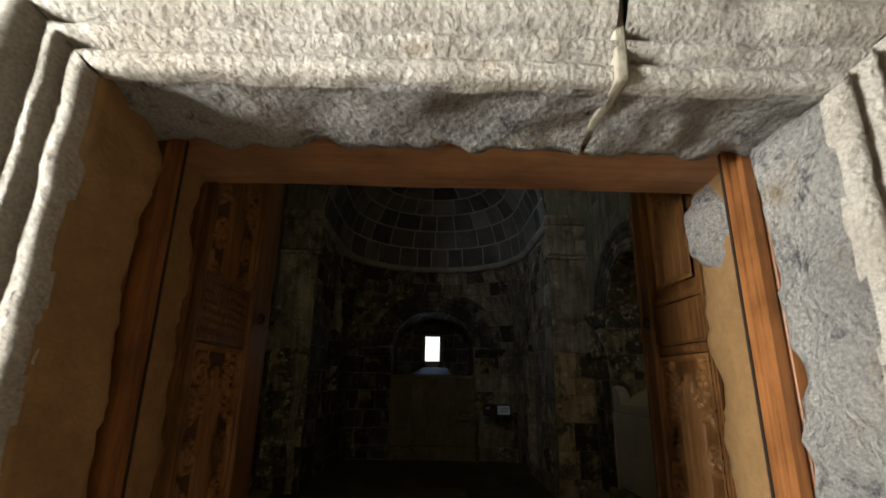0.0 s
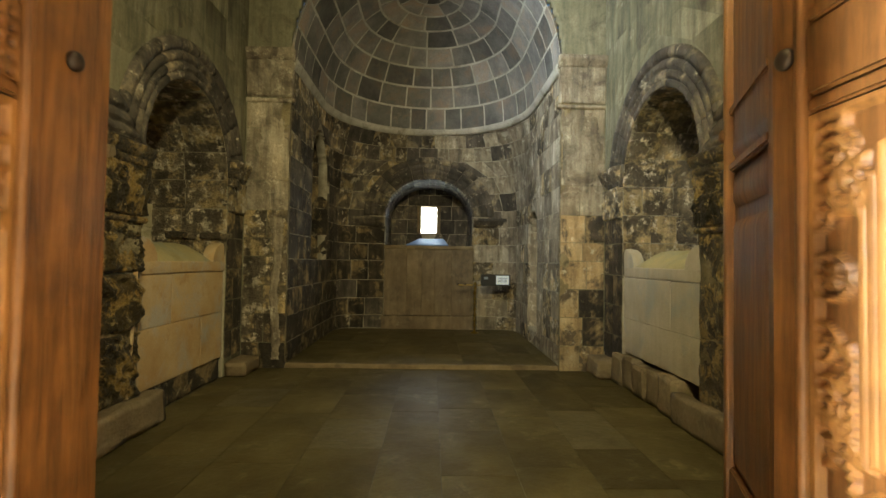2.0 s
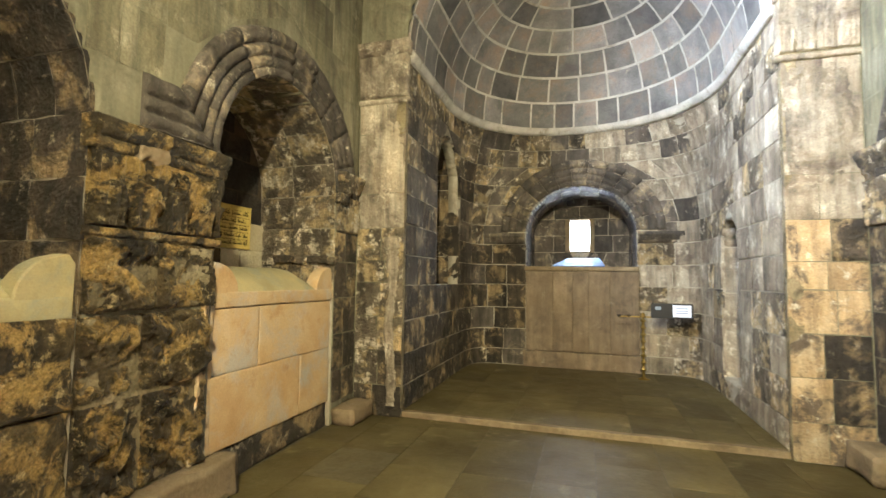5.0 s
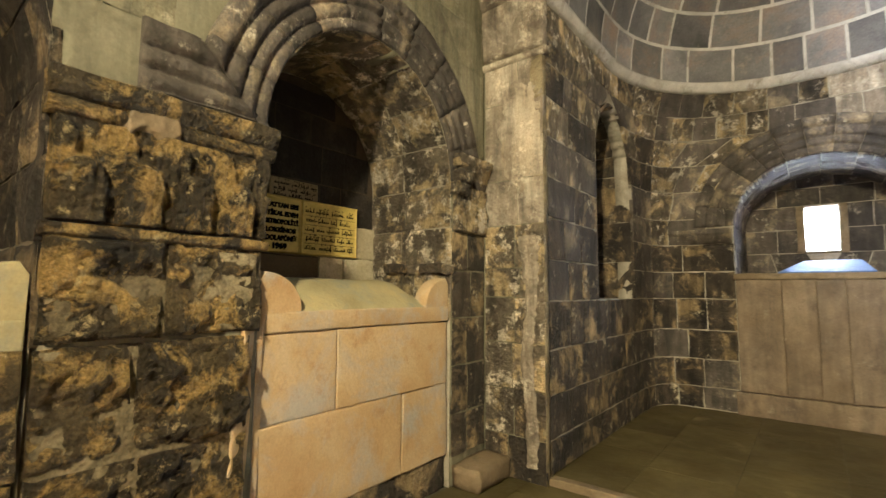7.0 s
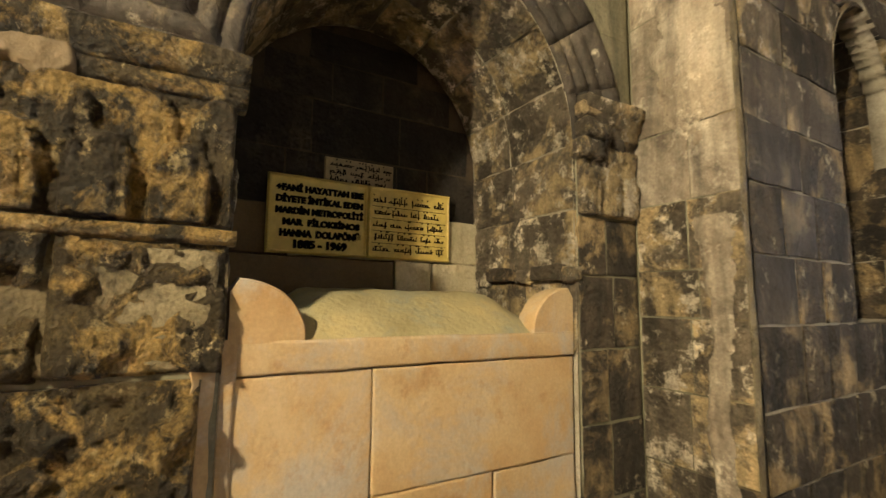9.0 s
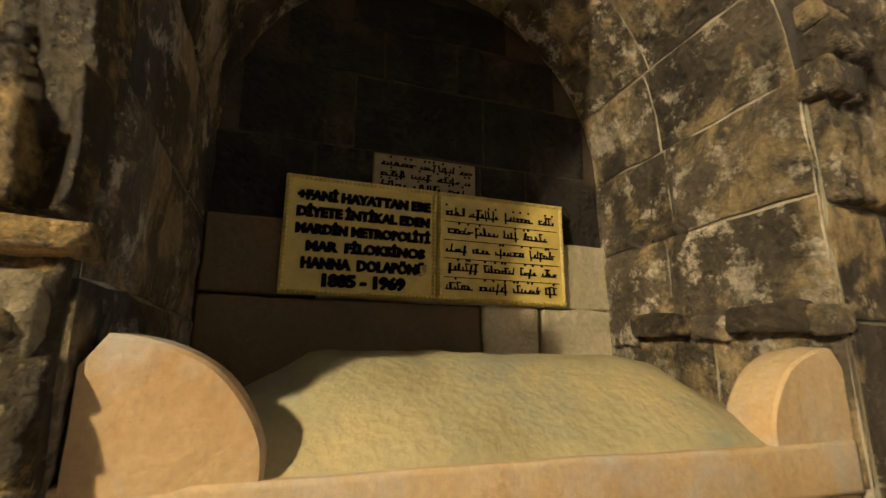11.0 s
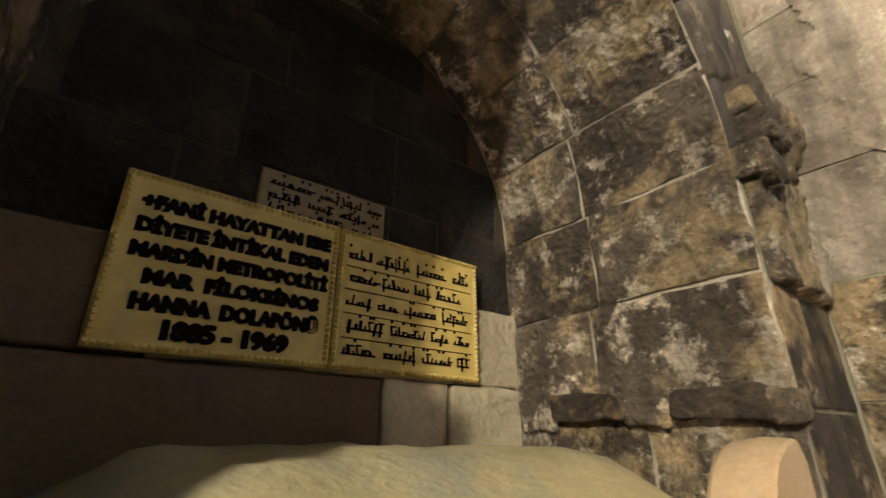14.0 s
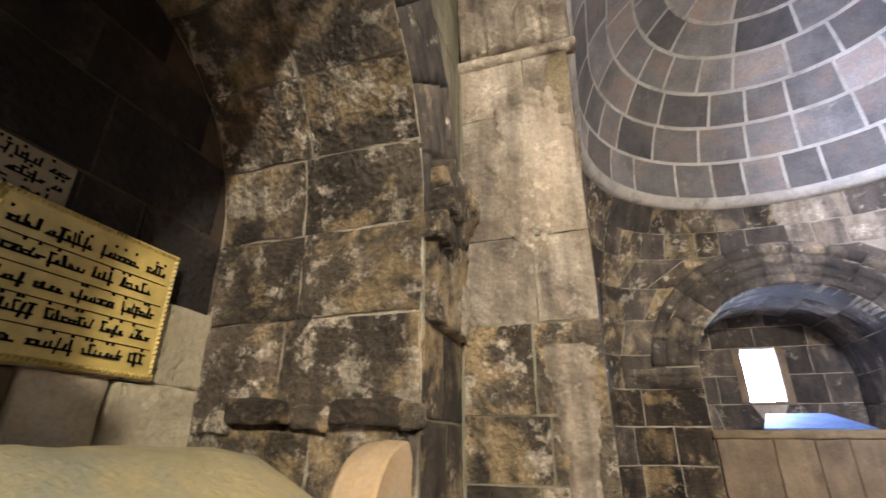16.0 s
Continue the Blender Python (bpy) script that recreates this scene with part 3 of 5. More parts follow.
def architrave(name, start, end, across, length_of, seed, parent):
    """A carved run of the door surround: rolls and grooves, chipped by age."""
    a, b, ac, out = Vector(start), Vector(end), Vector(across), Vector((0, -1, 0))
    bands = [(0.0, -0.01), (0.0, 0.008), (0.004, 0.016), (0.030, 0.020), (0.040, 0.016), (0.046, 0.004), (0.052, 0.003), (0.058, 0.016), (0.068, 0.026), (0.082, 0.027), (0.090, 0.018),
             (0.096, 0.005), (0.103, 0.006), (0.110, 0.024), (0.125, 0.036), (0.150, 0.044), (0.172, 0.040), (0.182, 0.026), (0.188, 0.020), (0.196, 0.034), (0.215, 0.05),
             (0.25, 0.055), (0.30, 0.055), (0.36, 0.06), (0.40, 0.055), (0.42, 0.03), (0.44, -0.01)]
    bm = bmesh.new()
    n = max(4, round((b - a).length / 0.018))
    rows = []
    for i in range(n + 1):
        row = []
        for s, d in bands:
            # mitred ends
            t = i / n
            lo, hi = length_of(s)
            p = a + (b - a) * (lo + (hi - lo) * t) + ac * s + out * d * 1.5
            q = p * 9 + Vector((seed, 0, 0))
            chip = 0.005 * noise.noise(q) + 0.005 * noise.noise(q * 2.9) + 0.003 * noise.noise(q * 7)
            dent = max(0.0, noise.noise(q * 0.6 + Vector((5, 5, 5))) - 0.38) * 0.09
            row.append(bm.verts.new(p + out * (chip - dent) + ac * 0.006 * noise.noise(q * 1.7)))
        rows.append(row)
    for r0, r1 in zip(rows, rows[1:]):
        for k in range(len(bands) - 1):
            bm.faces.new((r0[k], r0[k + 1], r1[k + 1], r1[k]))
    return part(name, bm, PORTAL, parent, smooth=True)


YF = 0.765
L1 = 0.335 - JL
architrave("architrave_block", (JL, YF, 2.2), (0.335, YF, 2.2), (0, 0, 1), lambda s: (-s / L1, 1), 0, wall_west)
L2 = JR - 0.352
architrave("architrave_block", (0.352, YF, 2.2), (JR, YF, 2.2), (0, 0, 1), lambda s: (0, 1 + s / L2), 0, wall_west)
HJ = 2.05
architrave("architrave_jamb", (JL, YF, 0.15), (JL, YF, 2.2), (-1, 0, 0), lambda s: (0, 1 + s / HJ), 0, wall_west)
architrave("architrave_jamb", (JR, YF, 0.15), (JR, YF, 2.2), (1, 0, 0), lambda s: (0, 1 + s / HJ), 0, wall_west)
worn_block("joint_filling", MORTAR, (0.332, 0.355, 0.729, 0.985, 2.2, 2.66), wall_west, rough=0.006, cell=0.05, edge=0.003)

# stained frame and beam behind the stone surround
door_frame = tagged(new("door_frame"), "stained pine door frame set behind the stone portal", "door frame")
for x0, x1, inner in ((-0.73, -0.635, 1), (0.735, 0.83, -1)):
    bm = bmesh.new()
    groove = [(0, 0), (0.02, 0), (0.022, 0.005), (0.027, 0.005), (0.029, 0), (0.047, 0), (0.049, 0.005), (0.054, 0.005), (0.056, 0), (0.075, 0)]
    face = x1 if inner > 0 else x0
    outer = x0 if inner > 0 else x1
    loop = [(outer, 1.0)] + [(outer + (face - outer) * s / 0.075, 1.0 + d) for s, d in groove] + [(face - inner * d, 1.0 + s) for s, d in groove[1:]] + [(outer, 1.075)]
    rows = [[bm.verts.new((x, y, z)) for x, y in loop] for z in (0.15, 0.9, 1.6, 2.24)]
    for r0, r1 in zip(rows, rows[1:]):
        for k in range(len(loop) - 1):
            bm.faces.new((r0[k], r0[k + 1], r1[k + 1], r1[k]))
    bm.faces.new(rows[0])
    bm.faces.new(rows[-1])
    part("post", bm, PINE, door_frame)
    soft_box("seal", RUBBER, (min(face, face - inner * 0.05), max(face, face - inner * 0.05), 1.077, 1.09, 0.15, 2.24), door_frame, bevel=0.002)
worn_block("beam", BEAM, (-0.95, 1.05, 1.09, 1.41, 2.265, 2.75), door_frame, "brown painted beam over the passage", rough=0.004, cell=0.1, edge=0.006)
soft_box("head", PINE, (-0.70, 0.785, 1.0, 1.085, 2.24, 2.30), door_frame, bevel=0.004)


# ---- the carved door leaves ----
def smooth01(a, b, x):
    t = min(1.0, max(0.0, (x - a) / (b - a)))
    return t * t * (3 - 2 * t)


def rosette(x, z, cx, cz, r):
    d = math.hypot(x - cx, z - cz) / r
    if d > 1.05:
        return 0.0
    a = math.atan2(z - cz, x - cx)
    ring = smooth01(0.74, 0.8, d) * (1 - smooth01(0.95, 1.02, d))
    petal = (1 - smooth01(0.5, 0.62, d / (0.55 + 0.55 * abs(math.cos(3 * a))))) * smooth01(0.10, 0.16, d)
    return max(ring, 0.8 * petal, 1 - smooth01(0.08, 0.13, d))


def carving(x, z, w, h):
    """Height 0..1 of the carved panel: fluted stem, scrolls and rosettes; x from the middle."""
    v = 0.0
    edge = min(w / 2 - abs(x), z, h - z)
    v = max(v, 1 - smooth01(0.012, 0.018, edge))
    ax = abs(x)
    top = h - 0.06
    stem = 0.06 * (1 - 0.75 * smooth01(top - 0.16, top, z))
    if 0.30 < z < top and ax < stem:
        v = max(v, 0.65 + 0.35 * math.cos(x * 330))
    v = max(v, rosette(ax, z, 0.125, h - 0.33, 0.05), rosette(ax, z, 0.0, 0.17, 0.10), 0.9 * rosette(ax, z, 0.135, 0.36, 0.042))
    for k, (cx, cz, r) in enumerate(((0.13, h - 0.085, 0.045), (0.155, h - 0.20, 0.040), (0.09, h - 0.155, 0.036), (0.15, h - 0.46, 0.04), (0.14, h - 0.57, 0.036), (0.10, h - 0.66, 0.03))):
        d = math.hypot(ax - cx, z - cz)
        a = math.atan2(z - cz, ax - cx)
        spiral = abs((d / r - (a / (2 * math.pi) + k * 0.3)) % 0.62 - 0.31)
        if d < r * 1.35:
            v = max(v, (1 - smooth01(0.10, 0.19, spiral)) * 0.9)
        for q in range(3):
            la = k * 1.1 + q * 2.1
            lx, lz = cx + math.cos(la) * r * 1.35, cz + math.sin(la) * r * 1.35
            dx, dz = ax - lx, z - lz
            e = math.hypot((dx * math.cos(la) + dz * math.sin(la)) / 0.024, (-dx * math.sin(la) + dz * math.cos(la)) / 0.012)
            v = max(v, (1 - smooth01(0.8, 1.0, e)) * 0.85)
    rope = ax - 0.085
    if 0.05 < z < h - 0.45 and abs(rope) < 0.011:
        v = max(v, 0.7 + 0.3 * math.sin(z * 260 + rope * 220))
    return min(1.0, v)


def carved_panel(name, w, h, x0, z0, parent, m, depth=0.016, fn=carving, res=0.0065, mat=None, y=0.0, ground=None):
    bm = bmesh.new()
    nx, nz = round(w / res), round(h / res)
    hs = [[fn(w * i / nx - w / 2, h * j / nz, w, h) for i in range(nx + 1)] for j in range(nz + 1)]
    g = [[bm.verts.new((x0 + w * i / nx, y + depth * hs[j][i], z0 + h * j / nz)) for i in range(nx + 1)] for j in range(nz + 1)]
    for j in range(nz):
        for i in range(nx):
            f = bm.faces.new((g[j][i], g[j][i + 1], g[j + 1][i + 1], g[j + 1][i]))
            # low faces of the carving take the second, darker wood
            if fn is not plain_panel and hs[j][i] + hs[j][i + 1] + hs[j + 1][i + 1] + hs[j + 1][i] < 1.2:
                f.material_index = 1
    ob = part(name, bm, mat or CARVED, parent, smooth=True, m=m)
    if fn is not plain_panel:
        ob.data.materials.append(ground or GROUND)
    return ob


def lattice(x, z, w, h):
    a, b = (x * 34) % 1.0 - 0.5, (z * 34) % 1.0 - 0.5
    edge = min(w / 2 - abs(x), z, h - z)
    return max(smooth01(0.22, 0.32, math.hypot(a, b)), 1 - smooth01(0.008, 0.012, edge))


def plain_panel(x, z, w, h):
    edge = min(w / 2 - abs(x), z, h - z)
    return smooth01(0.0, 0.03, edge) + 0.15 * noise.noise(Vector((x * 30, z * 14, 0)))


def root_done(root, panel1, width, H, plain):
    # half-round moulding along the lock stile
    bm = bmesh.new()
    prof = [(-0.012, 0)] + [(-0.012 * math.cos(a), 0.02 + 0.012 * math.sin(a)) for a in [math.pi * k / 8 for k in range(9)]] + [(0.012, 0)]
    strip_sweep(bm, [((panel1 + 0.014, 0.003, z), (1, 0, 0), (0, 1, 0)) for z in (0.02, 1.3, H)], prof)
    part("astragal", bm, WALNUT, root, smooth=False)
    bm = bmesh.new()
    bmesh.ops.create_uvsphere(bm, u_segments=14, v_segments=9, radius=0.024)
    for v in bm.verts:
        v.co = Vector((v.co.x + (panel1 + width) / 2, v.co.y * 0.7 + 0.03, v.co.z + 1.9))
    part("boss", bm, RUBBER if not plain else WALNUT, root, "turned knob", True)
    return root


def door_leaf(name, m, width, panel0, panel1, label, plain=False, lattice_rail=True):
    """A leaf in its own frame: x along the leaf from the hinge, y out of the carved face."""
    root = tagged(new(name), label, "door")
    root.matrix_basis = m
    H = 2.62
    I = None
    ground = GROUND if lattice_rail else WALNUT
    soft_box("board", WALNUT, (0.0, width, -0.045, 0.0, 0.02, H), root)
    soft_box("hinge_stile", WALNUT, (0.0, panel0 - 0.004, 0.001, 0.022, 0.02, H), root, bevel=0.006)
    soft_box("lock_stile", WALNUT, (panel1 + 0.012, width, 0.001, 0.024, 0.02, H), root, bevel=0.006)
    w = panel1 - panel0
    for z0, z1 in ((0.02, 0.16), (0.66, 0.78), (1.765, 1.795), (1.955, 1.985), (2.5, 2.62)):
        soft_box("rail", WALNUT, (panel0, panel1, 0.001, 0.023, z0, z1), root, bevel=0.006)
    if plain:
        for z0, z1 in ((0.16, 0.66), (0.78, 1.6), (1.64, 1.76), (1.80, 2.5)):
            carved_panel("panel", w, z1 - z0 - 0.004, panel0, z0 + 0.002, root, I, 0.014, plain_panel, 0.02, WALNUT, 0.002)
    else:
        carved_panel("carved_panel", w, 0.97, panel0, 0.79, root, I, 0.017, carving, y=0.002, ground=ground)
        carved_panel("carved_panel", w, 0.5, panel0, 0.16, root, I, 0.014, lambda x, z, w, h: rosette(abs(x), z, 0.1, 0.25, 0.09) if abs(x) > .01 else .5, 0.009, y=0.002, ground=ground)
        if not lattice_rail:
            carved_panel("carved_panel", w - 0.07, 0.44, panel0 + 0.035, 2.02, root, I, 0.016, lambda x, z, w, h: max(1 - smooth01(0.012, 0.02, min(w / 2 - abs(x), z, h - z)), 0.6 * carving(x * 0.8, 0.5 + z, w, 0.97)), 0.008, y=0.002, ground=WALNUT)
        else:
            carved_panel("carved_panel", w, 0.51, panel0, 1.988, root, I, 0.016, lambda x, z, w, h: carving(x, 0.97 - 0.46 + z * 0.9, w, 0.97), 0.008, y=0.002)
        if not lattice_rail:
            soft_box("rail", WALNUT, (panel0, panel1, 0.001, 0.026, 1.80, 1.95), root, bevel=0.008)
            return root_done(root, panel1, width, H, plain)
        carved_panel("lattice_rail", w, 0.158, panel0, 1.796, root, I, 0.012, lattice, 0.006, WALNUT, 0.008)
    return root_done(root, panel1, width, H, plain)


def leaf_pose(hx, hy, fx, fy, flip):
    d = Vector((fx - hx, fy - hy, 0)).normalized()
    n = Vector((d.y, -d.x, 0)) if not flip else Vector((-d.y, d.x, 0))
    mm = Matrix((d, n, (0, 0, 1))).transposed().to_4x4()
    mm.translation = (hx, hy, 0.0)
    return mm


door_leaf("door", leaf_pose(-0.725, 1.40, -0.765, 2.13, False), 0.73, 0.03, 0.45, "carved walnut church door leaf standing open into the chapel")
door_leaf("door", leaf_pose(0.905, 1.475, 0.905, 1.94, True), 0.465, 0.03, 0.365, "carved walnut church door leaf standing open, glossy with wear", False, False)
door_leaf("door", leaf_pose(0.945, 1.97, 1.17, 2.53, True), 0.60, 0.08, 0.51, "dark panelled folding door leaf joined to the carved one", True)

# ---- porch ----
# unseen walls added behind the start, with an opening for the side lamp
for nm, b in (("wall_porch", (-2.95, -2.75, -3.2, -0.75, 0.0, 4.0)), ("wall_porch", (-2.95, -2.75, 0.22, 0.77, 0.0, 4.0)), ("wall_porch", (-2.95, -2.75, -0.75, 0.22, 3.1, 4.0)),
              ("wall_porch", (-2.95, -2.75, -0.75, 0.22, 0.0, 1.5)), ("wall_porch", (4.0, 4.2, -3.2, 0.77, 0.0, 4.0)), ("ceiling_porch", (-4.2, 4.2, -3.4, 0.77, 4.0, 4.2)),
              ("wall_porch", (-2.95, 4.2, -3.4, -3.2, 0.0, 4.0))):
    bm = bmesh.new()
    box(bm, *b)
    tagged(part(nm, bm, PALE), kind="structure")
bm = bmesh.new()
box(bm, -30, 30, -30, -3.2, 0.0, 0.14)
tagged(part("ground", bm, PAVING), kind="structure")
bm = bmesh.new()
box(bm, -4.2, 4.2, -3.2, 1.44, 0.0, 0.15)
tagged(part("floor_porch", bm, PAVING), kind="structure")

# ---- floors ----
bm = bmesh.new()
box(bm, -NX - 1.3, NX + 1.3, 1.44, 7.19, -0.2, -0.006)
floor = tagged(part("floor", bm, GROUT), kind="structure")
bm = bmesh.new()
box(bm, -R - 0.1, R + 0.1, 7.27, 10.8, -0.2, 0.05)
floor_apse = tagged(part("floor_apse", bm, GROUT), kind="structure")
worn_block("step_edge", KERB, (-R, R, 7.19, 7.27, -0.02, 0.058), floor_apse, "pale worn stone step edge", 0.005, 0.08, edge=0.008)


# ---- niches ----
def profile_of(o, n=18):
    c, h, base, spring, rise = o
    pts = [(c - h, base), (c - h, spring)]
    pts += [(c - h * math.cos(math.pi * i / n), spring + rise * math.sin(math.pi * i / n)) for i in range(1, n)]
    return pts + [(c + h, spring), (c + h, base)]


def niche_shell(name, M, o, depth, levels, back_levels, material, back_material, base_floor=False, widths=(0.35, 0.6), joint=None):
    """The lining of an arched recess; M(u, z, w) gives the place at the depth w."""
    prof = np.array(profile_of(o))
    arc = np.concatenate([[0], np.cumsum(np.hypot(*np.diff(prof, axis=0).T))])
    total = arc[-1]

    def lining(w, l, d):
        l = min(total, max(0.0, l))
        u, z = np.interp(l, arc, prof[:, 0]), np.interp(l, arc, prof[:, 1])
        a, b = max(0, l - 0.03), min(total, l + 0.03)
        du, dz = np.interp(b, arc, prof[:, 0]) - np.interp(a, arc, prof[:, 0]), np.interp(b, arc, prof[:, 1]) - np.interp(a, arc, prof[:, 1])
        k = math.hypot(du, dz) or 1
        return M(u + d * dz / k, z - d * du / k, w)

    bm = bmesh.new()
    rows = [[bm.verts.new(M(p[0], p[1], w)) for p in prof] for w in (0.0, depth)]
    for i in range(len(prof) - 1):
        bm.faces.new((rows[0][i], rows[0][i + 1], rows[1][i + 1], rows[1][i]))
    rim = [bm.verts.new(M(o[0] + (p[0] - o[0]) * 1.22, p[1] + (0.2 if p[1] > o[3] else 0), w)) for w in (0.02, depth) for p in prof]
    n = len(prof)
    for i in range(n - 1):
        bm.faces.new((rim[i], rim[i + 1], rim[n + i + 1], rim[n + i]))
    if base_floor:
        bm.faces.new([bm.verts.new(M(u, o[2], w)) for u, w in ((o[0] - o[1], 0), (o[0] + o[1], 0), (o[0] + o[1], depth), (o[0] - o[1], depth))])
    shell = tagged(part(name, bm, MORTAR), kind="structure")
    bm = bmesh.new()
    back = [[bm.verts.new(M(o[0] + (p[0] - o[0]) * 1.2, p[1] + (0.15 if p[1] > o[3] else 0), w)) for p in prof] for w in (depth, depth + 0.15)]
    bm.faces.new(back[0])
    bm.faces.new(back[1])
    rear = tagged(part(name + "_back", bm, joint or back_material), kind="structure")
    ls = [l - o[2] for l in levels]
    half_arc = total - 2 * (o[3] - o[2])
    nv = 8
    ls = ls + [o[3] - o[2] + half_arc * i / nv for i in range(1, nv)] + [total - l for l in reversed(ls)]
    courses(shell, lining, 0.0, depth - 0.01, ls, widths, material, proud=0.014, rough=0.024, gap=0.009, cup=0.005, cell=0.045)
    for z0, z1 in zip(back_levels, back_levels[1:]):
        h = min(arch_half(z0, o) or o[1], arch_half(z1 - 0.01, o))
        if h > 0.15:
            courses(rear, lambda u, z, d: M(u, z, depth - d), o[0] - h, o[0] + h, [z0, z1], (0.35, 0.6), back_material, proud=0.010, rough=0.010, gap=0.012)
    return shell


RING = [(0.0, -0.03), (0.0, 0.028), (0.014, 0.043), (0.040, 0.047), (0.060, 0.036), (0.066, 0.014), (0.078, 0.014), (0.086, 0.046), (0.108, 0.062), (0.134, 0.060), (0.150, 0.042), (0.156, 0.022),
        (0.170, 0.022), (0.178, 0.058), (0.204, 0.076), (0.232, 0.074), (0.250, 0.054), (0.256, 0.032), (0.272, 0.032), (0.280, 0.074), (0.312, 0.094), (0.352, 0.096), (0.378, 0.078), (0.392, 0.0), (0.392, -0.03)]


def archivolt(M, o, parent, ring=RING, n=11, material=None, near=None, mitre=None, scale=1.0):
    """Moulded arch of n voussoirs; mitre: the height at which its rolls turn outward on the near side."""
    c, h, base, spring, rise = o
    for k in range(n):
        bm = bmesh.new()
        rows = []
        off = 0.002 * RNG.uniform(-1, 1)
        for i in range(7):
            row = []
            for s, d in ring:
                s *= scale
                a0, a1 = math.pi * k / n + 0.002, math.pi * (k + 1) / n - 0.002
                if k == 0 and mitre is not None:
                    a0 = max(0.0, math.asin(max(-0.2, min(0.9, (mitre + s - spring) / (rise + s)))))
                a = a0 + (a1 - a0) * i / 6
                u, z = c - (h + s) * math.cos(a), spring + (rise + s) * math.sin(a)
                p = Vector((u, z, 0.3)) * 9
                row.append(bm.verts.new(M(u + 0.003 * noise.noise(p), z + 0.003 * noise.noise(p + Vector((7, 0, 0))), -((d * 0.55 if d > 0 else d) + off + 0.010 * noise.noise(p * 1.3) + 0.006 * noise.noise(p * 3.1)))))
            rows.append(row)
        for r0, r1 in zip(rows, rows[1:]):
            for j in range(len(ring) - 1):
                bm.faces.new((r0[j], r0[j + 1], r1[j + 1], r1[j]))
        bm.faces.new(rows[0])
        bm.faces.new(list(reversed(rows[-1])))
        part("voussoir", bm, material, parent, smooth=True)
    if mitre is not None:
        bm = bmesh.new()
        rows = []
        for i in range(9):
            row = []
            for s, d in ring:
                s, d = s * scale, d * scale
                t = i / 8
                u = (c - h - s) * (1 - t) + near * t
                z = mitre + s
                if s < 0.06:
                    z = mitre + 0.06
                p = Vector((u, z, 1)) * 8
                row.append(bm.verts.new(M(u, z + 0.006 * noise.noise(p), -((d * 0.55 if d > 0 else d) + 0.012 * noise.noise(p) + 0.008 * noise.noise(p * 2.7) + (0.004 if i else 0)))))
            rows.append(row)
        for r0, r1 in zip(rows, rows[1:]):
            for j in range(len(ring) - 1):
                bm.faces.new((r0[j], r0[j + 1], r1[j + 1], r1[j]))
        bm.faces.new(rows[0])
        bm.faces.new(list(reversed(rows[-1])))
        part("moulding_return", bm, material, parent, smooth=True)
        bm = bmesh.new()
        rows = []
        for i in range(5):
            z = mitre + 0.06 - (mitre + 0.06 - 2.26) * i / 4
            rows.append([bm.verts.new(M(c - h - s, z, -d - 0.002)) for s, d in ring[:6]])
        for r0, r1 in zip(rows, rows[1:]):
            for j in range(5):
                bm.faces.new((r0[j], r0[j + 1], r1[j + 1], r1[j]))
        part("moulding_stop", bm, material, parent, smooth=True)


def carved_capital(P, u0, u1, z0, z1, parent, material, pitch=0.21, depth=0.07, worn=0.02, seed=0.0):
    """A worn leaf capital: two tiers of fluted leaves with curling tips."""
    bm = bmesh.new()
    nu, nz = round((u1 - u0) / 0.012), round((z1 - z0) / 0.012)
    g = []
    for j in range(nz + 1):
        row = []
        t = j / nz
        for i in range(nu + 1):
            u = u0 + (u1 - u0) * i / nu
            z = z0 + (z1 - z0) * t
            d = 0.025 + 0.03 * t
            for tier, (lo, hi, sh) in enumerate(((0.0, 0.62, 0.0), (0.3, 1.0, 0.5))):
                s = ((u - u0) / pitch + sh) % 1.0 - 0.5
                tt = (t - lo) / (hi - lo)
                if 0 <= tt <= 1:
                    wide = 0.45 * math.sqrt(max(0.0, 1 - max(0, tt - 0.55) ** 2 / 0.205))
                    k = 1 - smooth01(wide * 0.80, wide + 0.001, abs(s))
                    curl = 0.62 + 0.38 * smooth01(0.35, 0.9, tt) - 0.3 * smooth01(0.92, 1.0, tt)
                    if tier == 1:
                        curl *= 0.8
                    d = max(d, 0.02 + depth * k * curl - 0.012 * k * (1 - smooth01(0.0, 0.05, abs(abs(s) - 0.18))))
            p = Vector((u * 6 + seed, z * 6, seed))
            d += worn * (noise.noise(p) + 0.6 * noise.noise(p * 2.4) + 0.35 * noise.noise(p * 5.5))
            if i in (0, nu) or j in (0, nz):
                d = -0.03
            row.append(bm.verts.new(P(u, z, d)))
        g.append(row)
    for j in range(nz):
        for i in range(nu):
            bm.faces.new((g[j][i], g[j][i + 1], g[j + 1][i + 1], g[j + 1][i]))
    return part("capital", bm, material, parent, smooth=True)


def moulded_band(P, u0, u1, z0, profile, parent, material, name="impost", wear=0.008):
    bm = bmesh.new()
    rows = []
    n = max(3, round((u1 - u0) / 0.03))
    for i in range(n + 1):
        u = u0 + (u1 - u0) * i / n
        rows.append([bm.verts.new(P(u, z0 + s + wear * 0.5 * noise.noise(Vector((u * 9, s * 9, 2))), d + wear * noise.noise(Vector((u * 8, s * 20, z0))) * 1.6)) for s, d in profile])
    for r0, r1 in zip(rows, rows[1:]):
        for k in range(len(profile) - 1):
            bm.faces.new((r0[k], r0[k + 1], r1[k + 1], r1[k]))
    bm.faces.new(rows[0])
    bm.faces.new(list(reversed(rows[-1])))
    return part(name, bm, material, parent, smooth=True)


